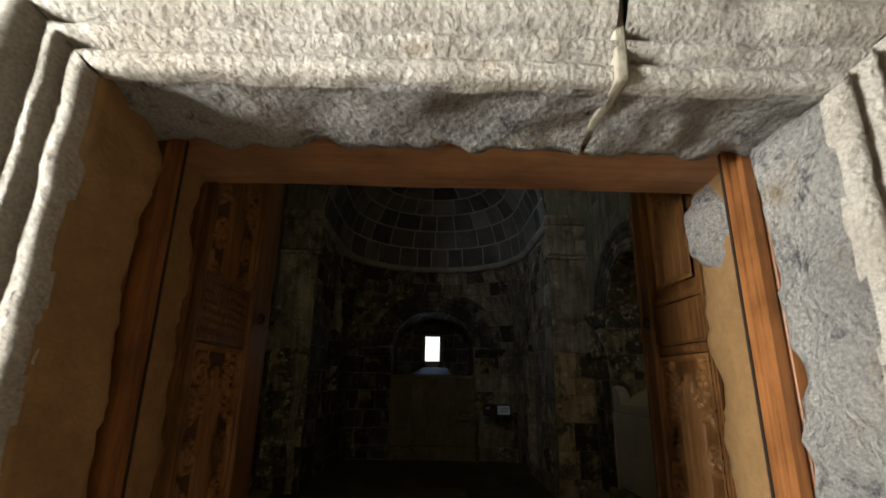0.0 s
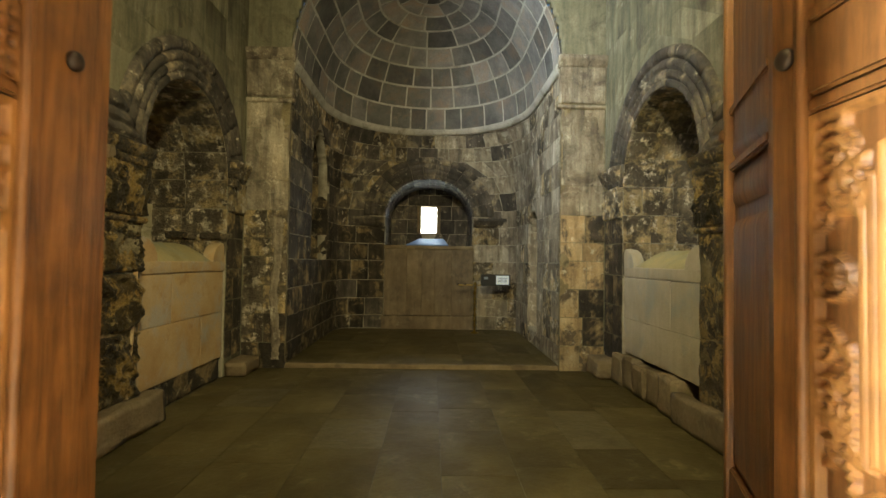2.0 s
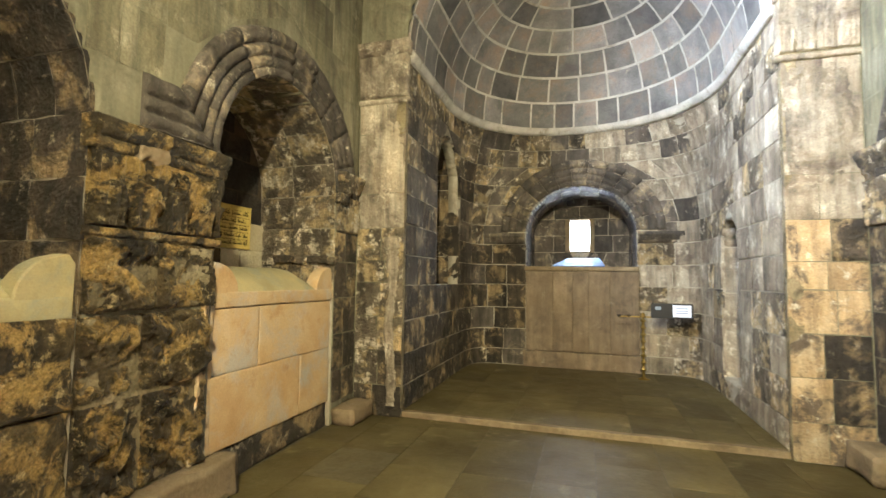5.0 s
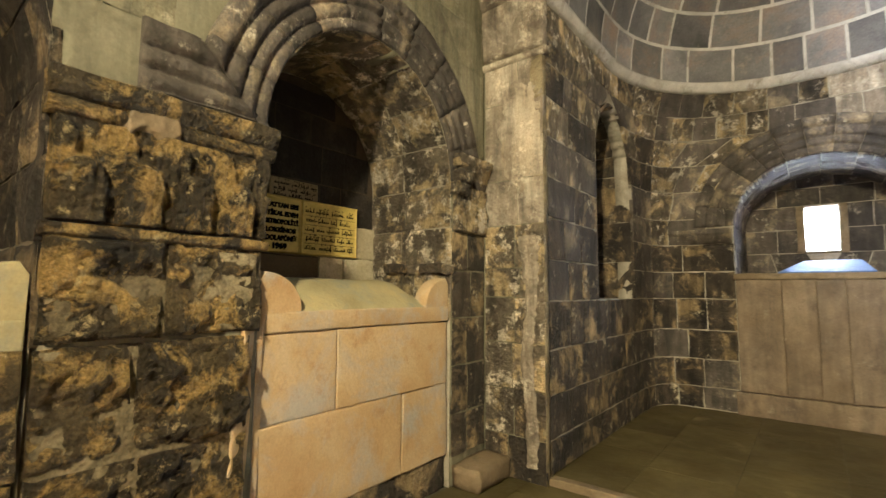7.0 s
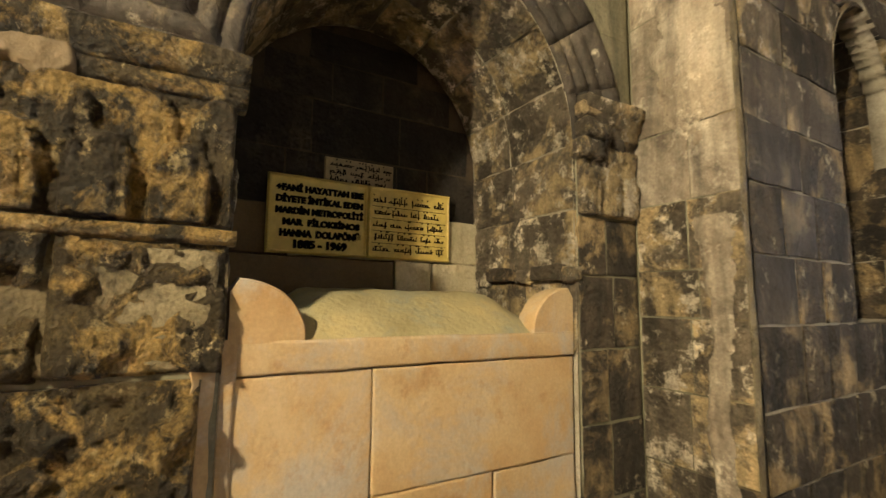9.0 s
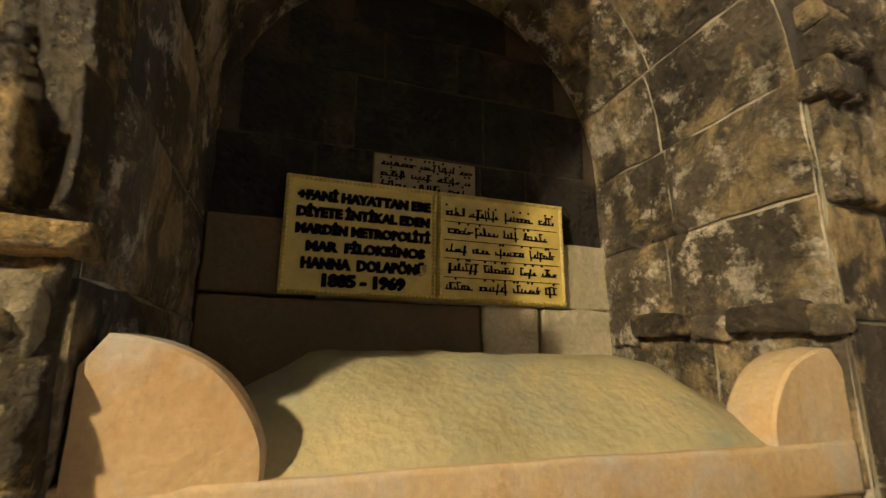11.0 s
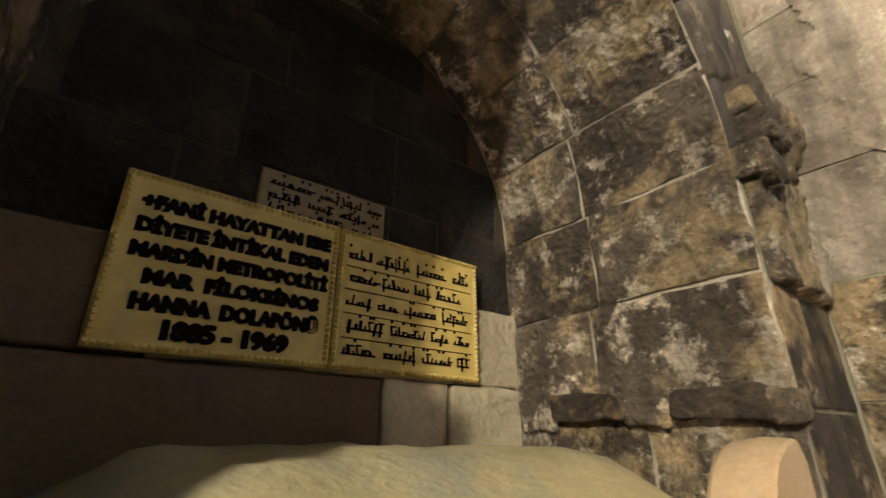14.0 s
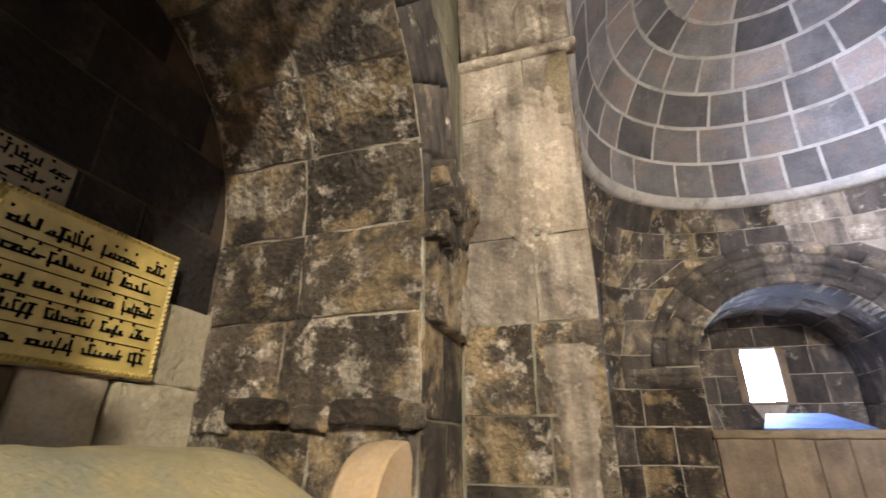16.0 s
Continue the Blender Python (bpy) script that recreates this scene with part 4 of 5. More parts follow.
IMPOST = [(0, -0.03), (0, 0.045), (0.02, 0.06), (0.06, 0.065), (0.068, 0.05), (0.075, 0.07), (0.12, 0.10), (0.165, 0.11), (0.175, 0.09), (0.178, -0.03)]


def sarcophagus(M, o, z0, label, TOMB=TOMB):
    """A stone tomb chest that fills the lower part of a niche."""
    c, h = o[0], o[1]
    u0, u1 = c - h + 0.012, c + h - 0.012
    root = tagged(new("sarcophagus"), label, "sarcophagus")

    def bx(a, b, za, zb, w0, w1):
        p, q = Vector(M(a, za, w0)), Vector(M(b, zb, w1))
        return (min(p.x, q.x), max(p.x, q.x), min(p.y, q.y), max(p.y, q.y), za, zb)
    low = u0 + 0.69 * (u1 - u0)
    worn_block("slab", TOMB, bx(u0, low - 0.002, z0, 0.80, 0.02, 0.84), root, rough=0.009, cell=0.06, seed=1, edge=0.003)
    worn_block("slab", TOMB, bx(low, u1, z0, 0.80, 0.02, 0.84), root, rough=0.009, cell=0.06, seed=7, edge=0.003)
    cut = u0 + 0.33 * (u1 - u0)
    worn_block("slab", TOMB, bx(u0, cut - 0.002, 0.803, 1.288, 0.022, 0.84), root, rough=0.005, cell=0.09, seed=2, edge=0.002)
    worn_block("slab", TOMB, bx(cut, u1, 0.803, 1.288, 0.02, 0.84), root, rough=0.005, cell=0.09, seed=3, edge=0.002)
    worn_block("rim", TOMB, bx(u0, u1, 1.292, 1.41, 0.012, 0.86), root, rough=0.006, cell=0.07, seed=4, edge=0.004)
    # coped lid
    bm = bmesh.new()
    sec = [(0.03, 1.405), (0.05, 1.43), (0.12, 1.49), (0.22, 1.55), (0.30, 1.59), (0.38, 1.605), (0.55, 1.61), (0.68, 1.60), (0.76, 1.55), (0.84, 1.47), (0.855, 1.405)]
    rows = []
    n = 34
    for i in range(n + 1):
        u = u0 + 0.03 + (u1 - u0 - 0.06) * i / n
        hip = min(1.0, 0.12 + min(i, n - i) / n * 4.2)
        row = []
        for w, z in sec:
            p = Vector((u * 3, w * 3, 3.3))
            dz = 0.018 * noise.noise(p) + 0.012 * noise.noise(p * 3) if z > 1.41 else 0
            row.append(bm.verts.new(M(u, 1.405 + (z - 1.405) * (hip if z > 1.41 else 1) + dz * hip, w)))
        rows.append(row)
    for r0, r1 in zip(rows, rows[1:]):
        for k in range(len(sec) - 1):
            bm.faces.new((r0[k], r0[k + 1], r1[k + 1], r1[k]))
    bm.faces.new(rows[0])
    bm.faces.new(list(reversed(rows[-1])))
    part("lid", bm, TOMBLID, root, "greenish worn coped stone lid", True)
    # rounded corner horns
    for end, sg in ((u0, 1), (u1, -1)):
        for w0, w1 in ((0.012, 0.15),):
            bm = bmesh.new()
            line = [(0, 1.40), (0, 1.50), (0.0, 1.585)] + [(0.27 * math.sin(a) ** 0.9, 1.405 + 0.225 * math.cos(a)) for a in [math.pi / 2 * k / 18 for k in range(1, 19)]] + [(0.27, 1.40)]
            rings = []
            for w, k in ((w0, 0.975), (w0 + 0.008, 1.0), ((w0 + w1) / 2, 1.01), (w1 - 0.012, 0.99), (w1, 0.96)):
                rings.append([bm.verts.new(M(end + sg * (0.003 + s * k + 0.006 * noise.noise(Vector((s * 9, z * 9, w * 9)))), 1.40 + (z - 1.40) * k + 0.006 * noise.noise(Vector((z * 8, w * 7, s))), w)) for s, z in line])
            for r0, r1 in zip(rings, rings[1:]):
                for k in range(len(line) - 1):
                    bm.faces.new((r0[k], r0[k + 1], r1[k + 1], r1[k]))
            bm.faces.new(rings[0])
            bm.faces.new(list(reversed(rings[-1])))
            part("horn", bm, TOMB, root, "rounded orange-stained corner horn")
    return root


MN = lambda u, z, w: (-(NX + w), u, z)
MS = lambda u, z, w: (NX + 0.02 + w, u, z)
DEP = NB + 0.05 - NX
JL_LEVELS = [1.30, 1.71, 2.05, 2.40]
BK = [1.55, 2.08, 2.42, 2.75, 3.0, 3.2]
# the north niche's back wall carries its shade in the stone colour
niche_shell("wall_niche_north", MN, NICHE["n1"], DEP, JL_LEVELS, BK[1:], MOTTLED, SHADEDSOOT, joint=SHADEDMORTAR)
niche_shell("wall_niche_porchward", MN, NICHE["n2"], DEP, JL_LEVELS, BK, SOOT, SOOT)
niche_shell("wall_niche_south", MS, NICHE["s1"], DEP, JL_LEVELS, [1.55, 1.75, 2.05, 2.42, 2.75, 3.0, 3.2], MOTTLED, ASHLAR)
archivolt(MN, NICHE["n1"], wall_north, n=10, material=ASHLAR, near=4.36, mitre=2.36, scale=1.0)
archivolt(MS, NICHE["s1"], wall_south, n=10, material=ASHLAR, near=4.24, mitre=2.36, scale=1.0)
sarcophagus(MN, NICHE["n1"], 0.25, "orange-buff limestone sarcophagus with coped lid under the north arch")
sarcophagus(MN, NICHE["n2"], 0.25, "greenish-buff limestone sarcophagus under the second north arch", TOMBLID)
sarcophagus(MS, NICHE["s1"], 0.39, "pale grey-pink limestone sarcophagus with coped lid under the south arch", TOMBPALE)

# capitals, imposts and their piers
carved_capital(NORTH, 4.07, 4.985, 1.79, 2.22, wall_north, ROUGH, 0.215, 0.075, 0.02, 3)
carved_capital(SOUTH, 4.0, 4.90, 1.77, 2.22, wall_south, ROUGH, 0.215, 0.075, 0.02, 9)
moulded_band(NORTH, 4.05, 5.01, 2.215, IMPOST, wall_north, ROUGH)
moulded_band(SOUTH, 3.98, 4.91, 2.215, IMPOST, wall_south, ROUGH)
moulded_band(NORTH, 4.06, 5.0, 1.735, [(0, -0.03), (0, 0.03), (0.02, 0.05), (0.05, 0.05), (0.06, -0.03)], wall_north, ROUGH, "astragal")
moulded_band(SOUTH, 3.99, 4.90, 1.72, [(0, -0.03), (0, 0.03), (0.02, 0.05), (0.05, 0.05), (0.06, -0.03)], wall_south, ROUGH, "astragal")
for P, w in ((NORTH, wall_north), (SOUTH, wall_south)):
    moulded_band(P, 6.66 if w is wall_north else 6.57, 7.12, 2.42, [(0, -0.03), (0, 0.02), (0.05, 0.03), (0.055, 0.05), (0.11, 0.055), (0.115, 0.075), (0.17, 0.085), (0.176, 0.10), (0.24, 0.11), (0.26, -0.03)], w, MOTTLED)
    carved_capital(P, 6.66 if w is wall_north else 6.57, 7.12, 2.02, 2.42, w, MOTTLED, 0.16, 0.045, 0.022, 5)
carved_capital(EAST, -2.42, -1.80, 3.62, 4.12, wall_east, PALE, 0.155, 0.06, 0.02, 12)
carved_capital(EAST, 1.80, 2.44, 3.62, 4.12, wall_east, PALE, 0.155, 0.03, 0.012, 15)
for a, b in ((-2.44, -1.78), (1.78, 2.46)):
    moulded_band(EAST, a, b, 4.11, [(0, -0.03), (0, 0.05), (0.03, 0.075), (0.07, 0.085), (0.08, 0.10), (0.15, 0.105), (0.16, -0.03)], wall_east, PALE)
    moulded_band(EAST, a, b, 3.55, [(0, -0.03), (0, 0.02), (0.02, 0.035), (0.05, 0.035), (0.06, -0.03)], wall_east, PALE, "astragal")

def mortar_patch(P, outline, parent, material, thick=0.012, seed=0.0, cell=0.007):
    """A smeared lime repair: outline(u, z) is below 1 inside it."""
    (u0, u1, z0, z1), fn = outline
    nu, nz = round((u1 - u0) / cell), round((z1 - z0) / cell)
    bm = bmesh.new()
    grid = {}

    def val(i, j):
        u, z = u0 + (u1 - u0) * i / nu, z0 + (z1 - z0) * j / nz
        return u, z, fn(u, z) + 0.45 * noise.noise(Vector((u * 9 + seed, z * 7, seed))) + 0.25 * noise.noise(Vector((u * 25, z * 22, seed)))

    def vert(i, j):
        if (i, j) not in grid:
            u, z, k = val(i, j)
            d = 0.012 + thick * min(1.0, max(-0.9, (1 - k) * 2.5)) + 0.004 * noise.noise(Vector((u * 30, z * 24, 1)))
            grid[i, j] = bm.verts.new(P(u, z, d))
        return grid[i, j]
    for i in range(nu):
        for j in range(nz):
            if min(val(i, j)[2], val(i + 1, j + 1)[2]) < 1.0:
                bm.faces.new((vert(i, j), vert(i + 1, j), vert(i + 1, j + 1), vert(i, j + 1)))
    return part("lime_repair", bm, material, parent, smooth=True)


def drip(c, w, z0, z1):
    return (c - 2 * w, c + 2 * w, z0, z1), lambda u, z: abs(u - c - 0.02 * math.sin(z * 5)) / (w * (0.7 + 0.5 * smooth01(z1 - 0.5, z1 - 0.15, z)))


mortar_patch(EAST, drip(-1.97, 0.072, 0.12, 2.0), wall_east, PALE, seed=3)
mortar_patch(EAST, ((-2.3, -1.85, 2.35, 3.4), lambda u, z: math.hypot((u + 2.05) / 0.2, (z - 2.9) / 0.45)), wall_east, PALE, seed=8)
mortar_patch(EAST, ((1.85, 2.4, 2.2, 3.5), lambda u, z: math.hypot((u - 2.1) / 0.28, (z - 3.0) / 0.55)), wall_east, PALE, seed=11)
mortar_patch(NORTH, ((4.30, 4.72, 2.05, 2.45), lambda u, z: math.hypot((u - 4.42) / 0.14, (z - 2.28) / 0.14)), wall_north, KERB, 0.06, seed=5)
fillet = worn_block("plaster_jamb", TOMB, (-2.52, -2.432, 4.80, 5.03, 0.26, 1.42), wall_north, rough=0.008, cell=0.03, seed=6, edge=0.006)
for v in fillet.data.vertices:
    k = (v.co.z - 0.26) / 1.16
    if v.co.x > -2.46:
        v.co.x += 0.055 * max(0.0, 4.985 - v.co.y) / 0.18
    if v.co.y < 4.98:
        v.co.y += (0.10 * k + 0.03 * noise.noise(Vector((0, 2, v.co.z * 5))) + 0.02 * noise.noise(Vector((1, 5, v.co.z * 17)))) * (4.98 - v.co.y) / 0.18

# ---- kerbs and bases along the walls ----
KB = [("n", -NX + 0.0, -2.24, 2.3, 3.25, 0.0, 0.26), ("n", -NX, -2.23, 3.26, 4.2, 0.0, 0.26), ("n", -NX, -2.24, 4.21, 5.13, 0.0, 0.27), ("n", -NX, -2.16, 6.66, 7.15, 0.0, 0.17),
      ("s", 2.33, 2.45, 3.2, 4.2, 0.0, 0.26), ("s", 2.33, 2.45, 4.21, 5.18, 0.0, 0.28), ("s", 2.20, 2.45, 6.70, 7.13, 0.0, 0.24)]
for i, (s, *b) in enumerate(KB):
    tagged(worn_block("kerb_stone", KERB, b, None, "pale worn limestone kerb block along the chapel wall", 0.02, 0.05, i * 3.1, 0.035), category="kerb", group="kerbs along the walls")
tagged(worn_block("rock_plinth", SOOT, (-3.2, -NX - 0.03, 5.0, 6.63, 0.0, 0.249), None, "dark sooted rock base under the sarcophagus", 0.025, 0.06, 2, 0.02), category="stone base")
for i in range(5):
    y = 5.2 + i * 0.3
    tagged(worn_block("rubble_stone", KERB, (2.36 + 0.02 * (i % 2), 2.75, y, y + 0.29, 0.0, 0.37 - 0.02 * (i % 3)), None, "pale rubble stone under the sarcophagus", 0.02, 0.06, i * 5.3, 0.04),
           category="stone", group="rubble base")

# ---- pale block ledge and memorial plaques in the north niche ----
XB = -NB
for i, (y0, y1, z0, z1) in enumerate(((4.99, 6.01, 1.4, 1.80), (6.02, 6.27, 1.4, 1.80), (6.28, 6.63, 1.4, 1.80), (4.99, 5.36, 1.805, 2.085), (5.37, 6.30, 1.805, 2.06), (6.31, 6.63, 1.805, 2.095))):
    # the colour change at y 6.015 paints the shadow's edge on the ledge
    dark = y1 < 6.015
    tagged(worn_block("ledge_block", SHADESLAB if dark else BLOCK, (XB - 0.05, XB, y0, y1, z0, z1), None,
                      "smooth slab of the ledge behind the tomb, browned for the jamb's shadow" if dark else "rough pale tooled block of the ledge behind the tomb", 0.005 if dark else 0.011, 0.05 if dark else 0.03, i * 2.2, 0.006),
           category="stone block", group="ledge behind the tomb")


def letters(body, y0, y1, z0, z1, x, parent, material):
    cu = bpy.data.curves.new("letters", "FONT")
    cu.body, cu.extrude, cu.resolution_u, cu.offset = body, 0.02, 3, 0.05
    tmp = new("letters_tmp", cu)
    me = bpy.data.meshes.new_from_object(tmp.evaluated_get(bpy.context.evaluated_depsgraph_get()))
    bpy.data.objects.remove(tmp)
    bpy.data.curves.remove(cu)
    co = np.empty(len(me.vertices) * 3)
    me.vertices.foreach_get("co", co)
    co = co.reshape(-1, 3)
    lo, hi = co.min(axis=0), co.max(axis=0)
    k = (co - lo) / (hi - lo)
    out = np.stack([x + 0.003 * k[:, 2], y0 + (y1 - y0) * k[:, 0], z0 + (z1 - z0) * k[:, 1]], axis=1)
    me.vertices.foreach_set("co", out.ravel())
    bm = bmesh.new()
    bm.from_mesh(me)
    base = bm.verts[:] + bm.edges[:] + bm.faces[:]
    for dy, dz, dx in ((0.003, 0.0010, 0.0004), (-0.003, -0.0010, 0.0008), (0.0, 0.0022, 0.0012)):
        dup = bmesh.ops.duplicate(bm, geom=base)["geom"]
        bmesh.ops.translate(bm, vec=(dx, dy, dz), verts=[g for g in dup if isinstance(g, bmesh.types.BMVert)])
    bm.to_mesh(me)
    bm.free()
    me.materials.clear()
    me.materials.append(material)
    me.update()
    ob = new("letters", me)
    ob.parent = parent
    return ob


def script_line(y0, y1, z, h, x, parent, material, rng):
    """A line of flowing script, as joined strokes of a pen."""
    bm = bmesh.new()
    y = y0
    while y < y1 - 0.02:
        word = min(y1 - y, rng.uniform(0.06, 0.16))
        box(bm, x, x + 0.003, y, y + word * 0.9, z, z + h * 0.16)
        q = y
        while q < y + word * 0.85:
            w = rng.uniform(0.006, 0.013)
            kind = rng.random()
            zt = z + h * (rng.uniform(0.35, 0.6) if kind < 0.6 else rng.uniform(0.75, 1.0))
            zb = z - h * (0.35 if kind > 0.85 else 0.0)
            lean = rng.uniform(-0.006, 0.01)
            v = [bm.verts.new(p) for p in ((x + 0.0032, q, zb), (x + 0.0032, q + w, zb), (x + 0.0032, q + w + lean, zt), (x + 0.0032, q + lean, zt))]
            bm.faces.new(v)
            if rng.random() < 0.4:
                box(bm, x, x + 0.003, q, q + w * 2.2, zt - h * 0.14, zt)
            if rng.random() < 0.3:
                box(bm, x, x + 0.003, q, q + 0.008, z + h * 1.1, z + h * 1.1 + 0.008)
            q += w + rng.uniform(0.004, 0.012)
        y += word + 0.014
    return part("script_line", bm, material, parent)


rng = random.Random(3)
mp = tagged(new("memorial_plaque"), "cream stone memorial plaque with black letters and rope border", "plaque")
XP = XB + 0.025
panels = []
for y0, y1 in ((5.24, 5.812), (5.818, 6.39)):
    pn = worn_block("panel", PLAQUE, (XP - 0.025, XP, y0, y1, 1.81, 2.25), mp, rough=0.0015, cell=0.08, edge=0.002)
    for a, b, c, d in ((y0, y1, 2.232, 2.25), (y0, y1, 1.81, 1.828), (y0, y0 + 0.018, 1.828, 2.232), (y1 - 0.018, y1, 1.828, 2.232)):
        bm = bmesh.new()
        n = max(3, round(max(b - a, d - c) / 0.016))
        for i in range(n):
            t0, t1 = i / n, (i + 0.82) / n
            if b - a > d - c:
                ya, yb = a + (b - a) * t0, a + (b - a) * t1
                v = [bm.verts.new(p) for p in ((XP, ya, c), (XP, yb, c), (XP, yb + 0.006, d), (XP, ya + 0.006, d), (XP + 0.008, ya + 0.006, (c + d) / 2), (XP + 0.008, yb, (c + d) / 2))]
            else:
                za, zb = c + (d - c) * t0, c + (d - c) * t1
                v = [bm.verts.new(p) for p in ((XP, a, za), (XP, a, zb), (XP, b, zb + 0.006), (XP, b, za + 0.006), (XP + 0.008, (a + b) / 2, za + 0.006), (XP + 0.008, (a + b) / 2, zb))]
            bm.faces.new((v[0], v[1], v[5], v[4]))
            bm.faces.new((v[3], v[2], v[5], v[4]))
            bm.faces.new((v[0], v[3], v[4]))
            bm.faces.new((v[1], v[2], v[5]))
        part("rope_border", bm, PLAQUE, pn)
    panels.append(pn)
for body, a, b, k in (("+FAN\u0130 HAYATTAN EBE", 5.285, 5.785, 0), ("D\u0130YETE \u0130NT\u0130KAL EDEN", 5.285, 5.782, 1), ("MARD\u0130N METROPOL\u0130T\u0130", 5.285, 5.785, 2),
                      ("MAR  F\u0130LOKS\u0130NOS", 5.325, 5.765, 3), ("HANNA  DOLAP\u00d6N\u00dc", 5.312, 5.768, 4), ("1885 - 1969", 5.388, 5.69, 5)):
    zt = 2.205 - 0.0635 * k
    letters(body, a, b, zt - 0.050, zt, XP + 0.0012, panels[0], INK)
for k in range(5):
    script_line(5.85 + 0.01 * (k % 2), 6.35, 2.155 - 0.075 * k, 0.036, XP + 0.001, panels[1], INK, rng)
    if k < 4:
        soft_box("ruled_line", INK, (XP, XP + 0.0025, 5.845, 6.36, 2.128 - 0.075 * k, 2.131 - 0.075 * k), panels[1], bevel=0.0006)
sp = tagged(new("small_plaque"), "small dim cream plaque with black script above the larger one", "plaque")
worn_block("panel", DIMPLAQUE, (XB - 0.05, XB - 0.025, 5.56, 6.0, 2.09, 2.405), sp, rough=0.0015, cell=0.08, edge=0.002)
for k in range(4):
    script_line(5.59, 5.98, 2.355 - 0.046 * k, 0.030, XB - 0.0245, sp, INK, rng)

# broken string course along the niche's jamb, level with the tomb lid
for i, (x0, x1, z0, z1, d) in enumerate(((-3.30, -3.12, 1.655, 1.735, 0.045), (-3.12, -2.86, 1.675, 1.75, 0.065), (-2.86, -2.72, 1.645, 1.74, 0.05), (-2.72, -2.47, 1.67, 1.755, 0.07), (-2.47, -2.40, 1.66, 1.74, 0.05))):
    worn_block("broken_ledge_stone", SOOT if i % 2 else MOTTLED, (x0, x1, 6.64 - d, 6.67, z0, z1), bpy.data.objects["wall_niche_north"], "broken edge of a string course", 0.03, 0.022, i * 4.4, 0.012)
for i, (y0, y1, z0, z1, d) in enumerate(((6.62, 6.80, 2.32, 2.43, 0.08), (6.63, 6.82, 2.44, 2.53, 0.11), (6.64, 6.82, 2.54, 2.62, 0.08))):
    worn_block("broken_impost", MOTTLED, (-2.50, -2.42 + d, y0, y1, z0, z1), wall_north, "broken end of a moulded impost", 0.03, 0.03, i * 3.3 + 1, 0.02)

# ---- apse furnishing ----
MB = lambda u, z, w: (u, AB + w, z)
BO = (0.02, 0.91, 1.74, 2.38, 0.79)
niche_shell("wall_altar_recess", MB, BO, DEEP, [1.74, 2.05, 2.38], [], ASHLAR, ASHLAR, True)
for ob in [o for o in bpy.data.objects if o.name.startswith("wall_altar_recess_back")]:
    bpy.data.objects.remove(ob)
BACKW = lambda u, z, d: (u, AB + DEEP - d, z)
win = (0.005, 0.185, 2.085, 2.75, 0.001)
rear = sheet("wall_altar_back", BACKW, -1.1, 1.15, 1.6, 3.4, 0.03, [win], MORTAR, 0.3)
courses(rear, BACKW, -0.95, 0.98, [1.75, 2.09, 2.42, 2.75, 3.0, 3.2], (0.35, 0.55), ASHLAR, [win], gap=0.010)
wd = tagged(new("window_1"), "narrow bright slit window with whitewashed reveal", "window", kind="structure")
WB = AB + DEEP
for b in ((-0.27, -0.178, WB - 0.02, WB + 0.44, 2.08, 2.75), (0.188, 0.28, WB - 0.02, WB + 0.44, 2.08, 2.75), (-0.27, 0.28, WB + 0.01, WB + 0.44, 2.75, 2.82), (-0.178, 0.188, WB + 0.01, WB + 0.44, 2.02, 2.115)):
    worn_block("reveal", KERB, b, wd, rough=0.006, cell=0.06, edge=0.004)
# tapered slab shaped and coloured as the skylight patch under the window
bm = bmesh.new()
near = [bm.verts.new(p) for p in ((-0.45, AB + 0.02, 1.772), (0.43, AB + 0.02, 1.772))]
lip = [bm.verts.new(p) for p in ((-0.45, AB + 0.02, 1.785), (0.43, AB + 0.02, 1.785))]
back = [bm.verts.new(p) for p in ((-0.20, AB + 0.78, 1.955), (0.36, AB + 0.78, 1.955))]
foot = [bm.verts.new(p) for p in ((-0.20, AB + 0.80, 1.772), (0.36, AB + 0.80, 1.772))]
for p, q in ((near, lip), (lip, back), (back, foot), (foot, near)):
    bm.faces.new((p[0], p[1], q[1], q[0]))
for k in (0, 1):
    bm.faces.new((near[k], lip[k], back[k], foot[k]))
part("sill", bm, SKYBLUE, wd, "sloping slab below the window, coloured as blue skylight on the altar top")
bm = bmesh.new()
box(bm, -0.5, 0.55, WB + 0.47, WB + 0.49, 1.6, 3.1)
tagged(part("backdrop", bm, GLOW), kind="structure")
BIG = [(s * 1.15, d * 1.1) for s, d in RING]
archivolt(MB, BO, wall_apse, BIG, 13, ASHLAR)
for a, b in ((-1.62, -0.90), (0.94, 1.66)):
    moulded_band(lambda u, z, d: (u, AB - d, z), a, b, 2.16, [(0, -0.03), (0, 0.03), (0.05, 0.04), (0.055, 0.06), (0.11, 0.065), (0.12, 0.09), (0.19, 0.10), (0.2, -0.03)], wall_apse, ASHLAR)
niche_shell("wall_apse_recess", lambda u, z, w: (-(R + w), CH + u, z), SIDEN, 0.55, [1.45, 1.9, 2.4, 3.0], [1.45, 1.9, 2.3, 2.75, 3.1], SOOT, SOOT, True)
so = (8.9, 0.37, 0.3, 2.0, 0.35)
niche_shell("wall_apse_cupboard", lambda u, z, w: (R + w, u, z), so, 0.3, [0.3, 0.9, 1.4, 2.0], [0.3, 0.9, 1.4, 2.0], PALE, PALE, True)

altar = tagged(new("altar"), "blocky tan stone altar standing in the apse arch", "altar")
worn_block("core", ALTAR, (-0.86, 0.92, AB - 0.02, AB + DEEP - 0.01, 0.05, 1.69), altar, rough=0.003, cell=0.2, edge=0.003)
xs = [-0.88, -0.42, -0.10, 0.16, 0.5, 0.95]
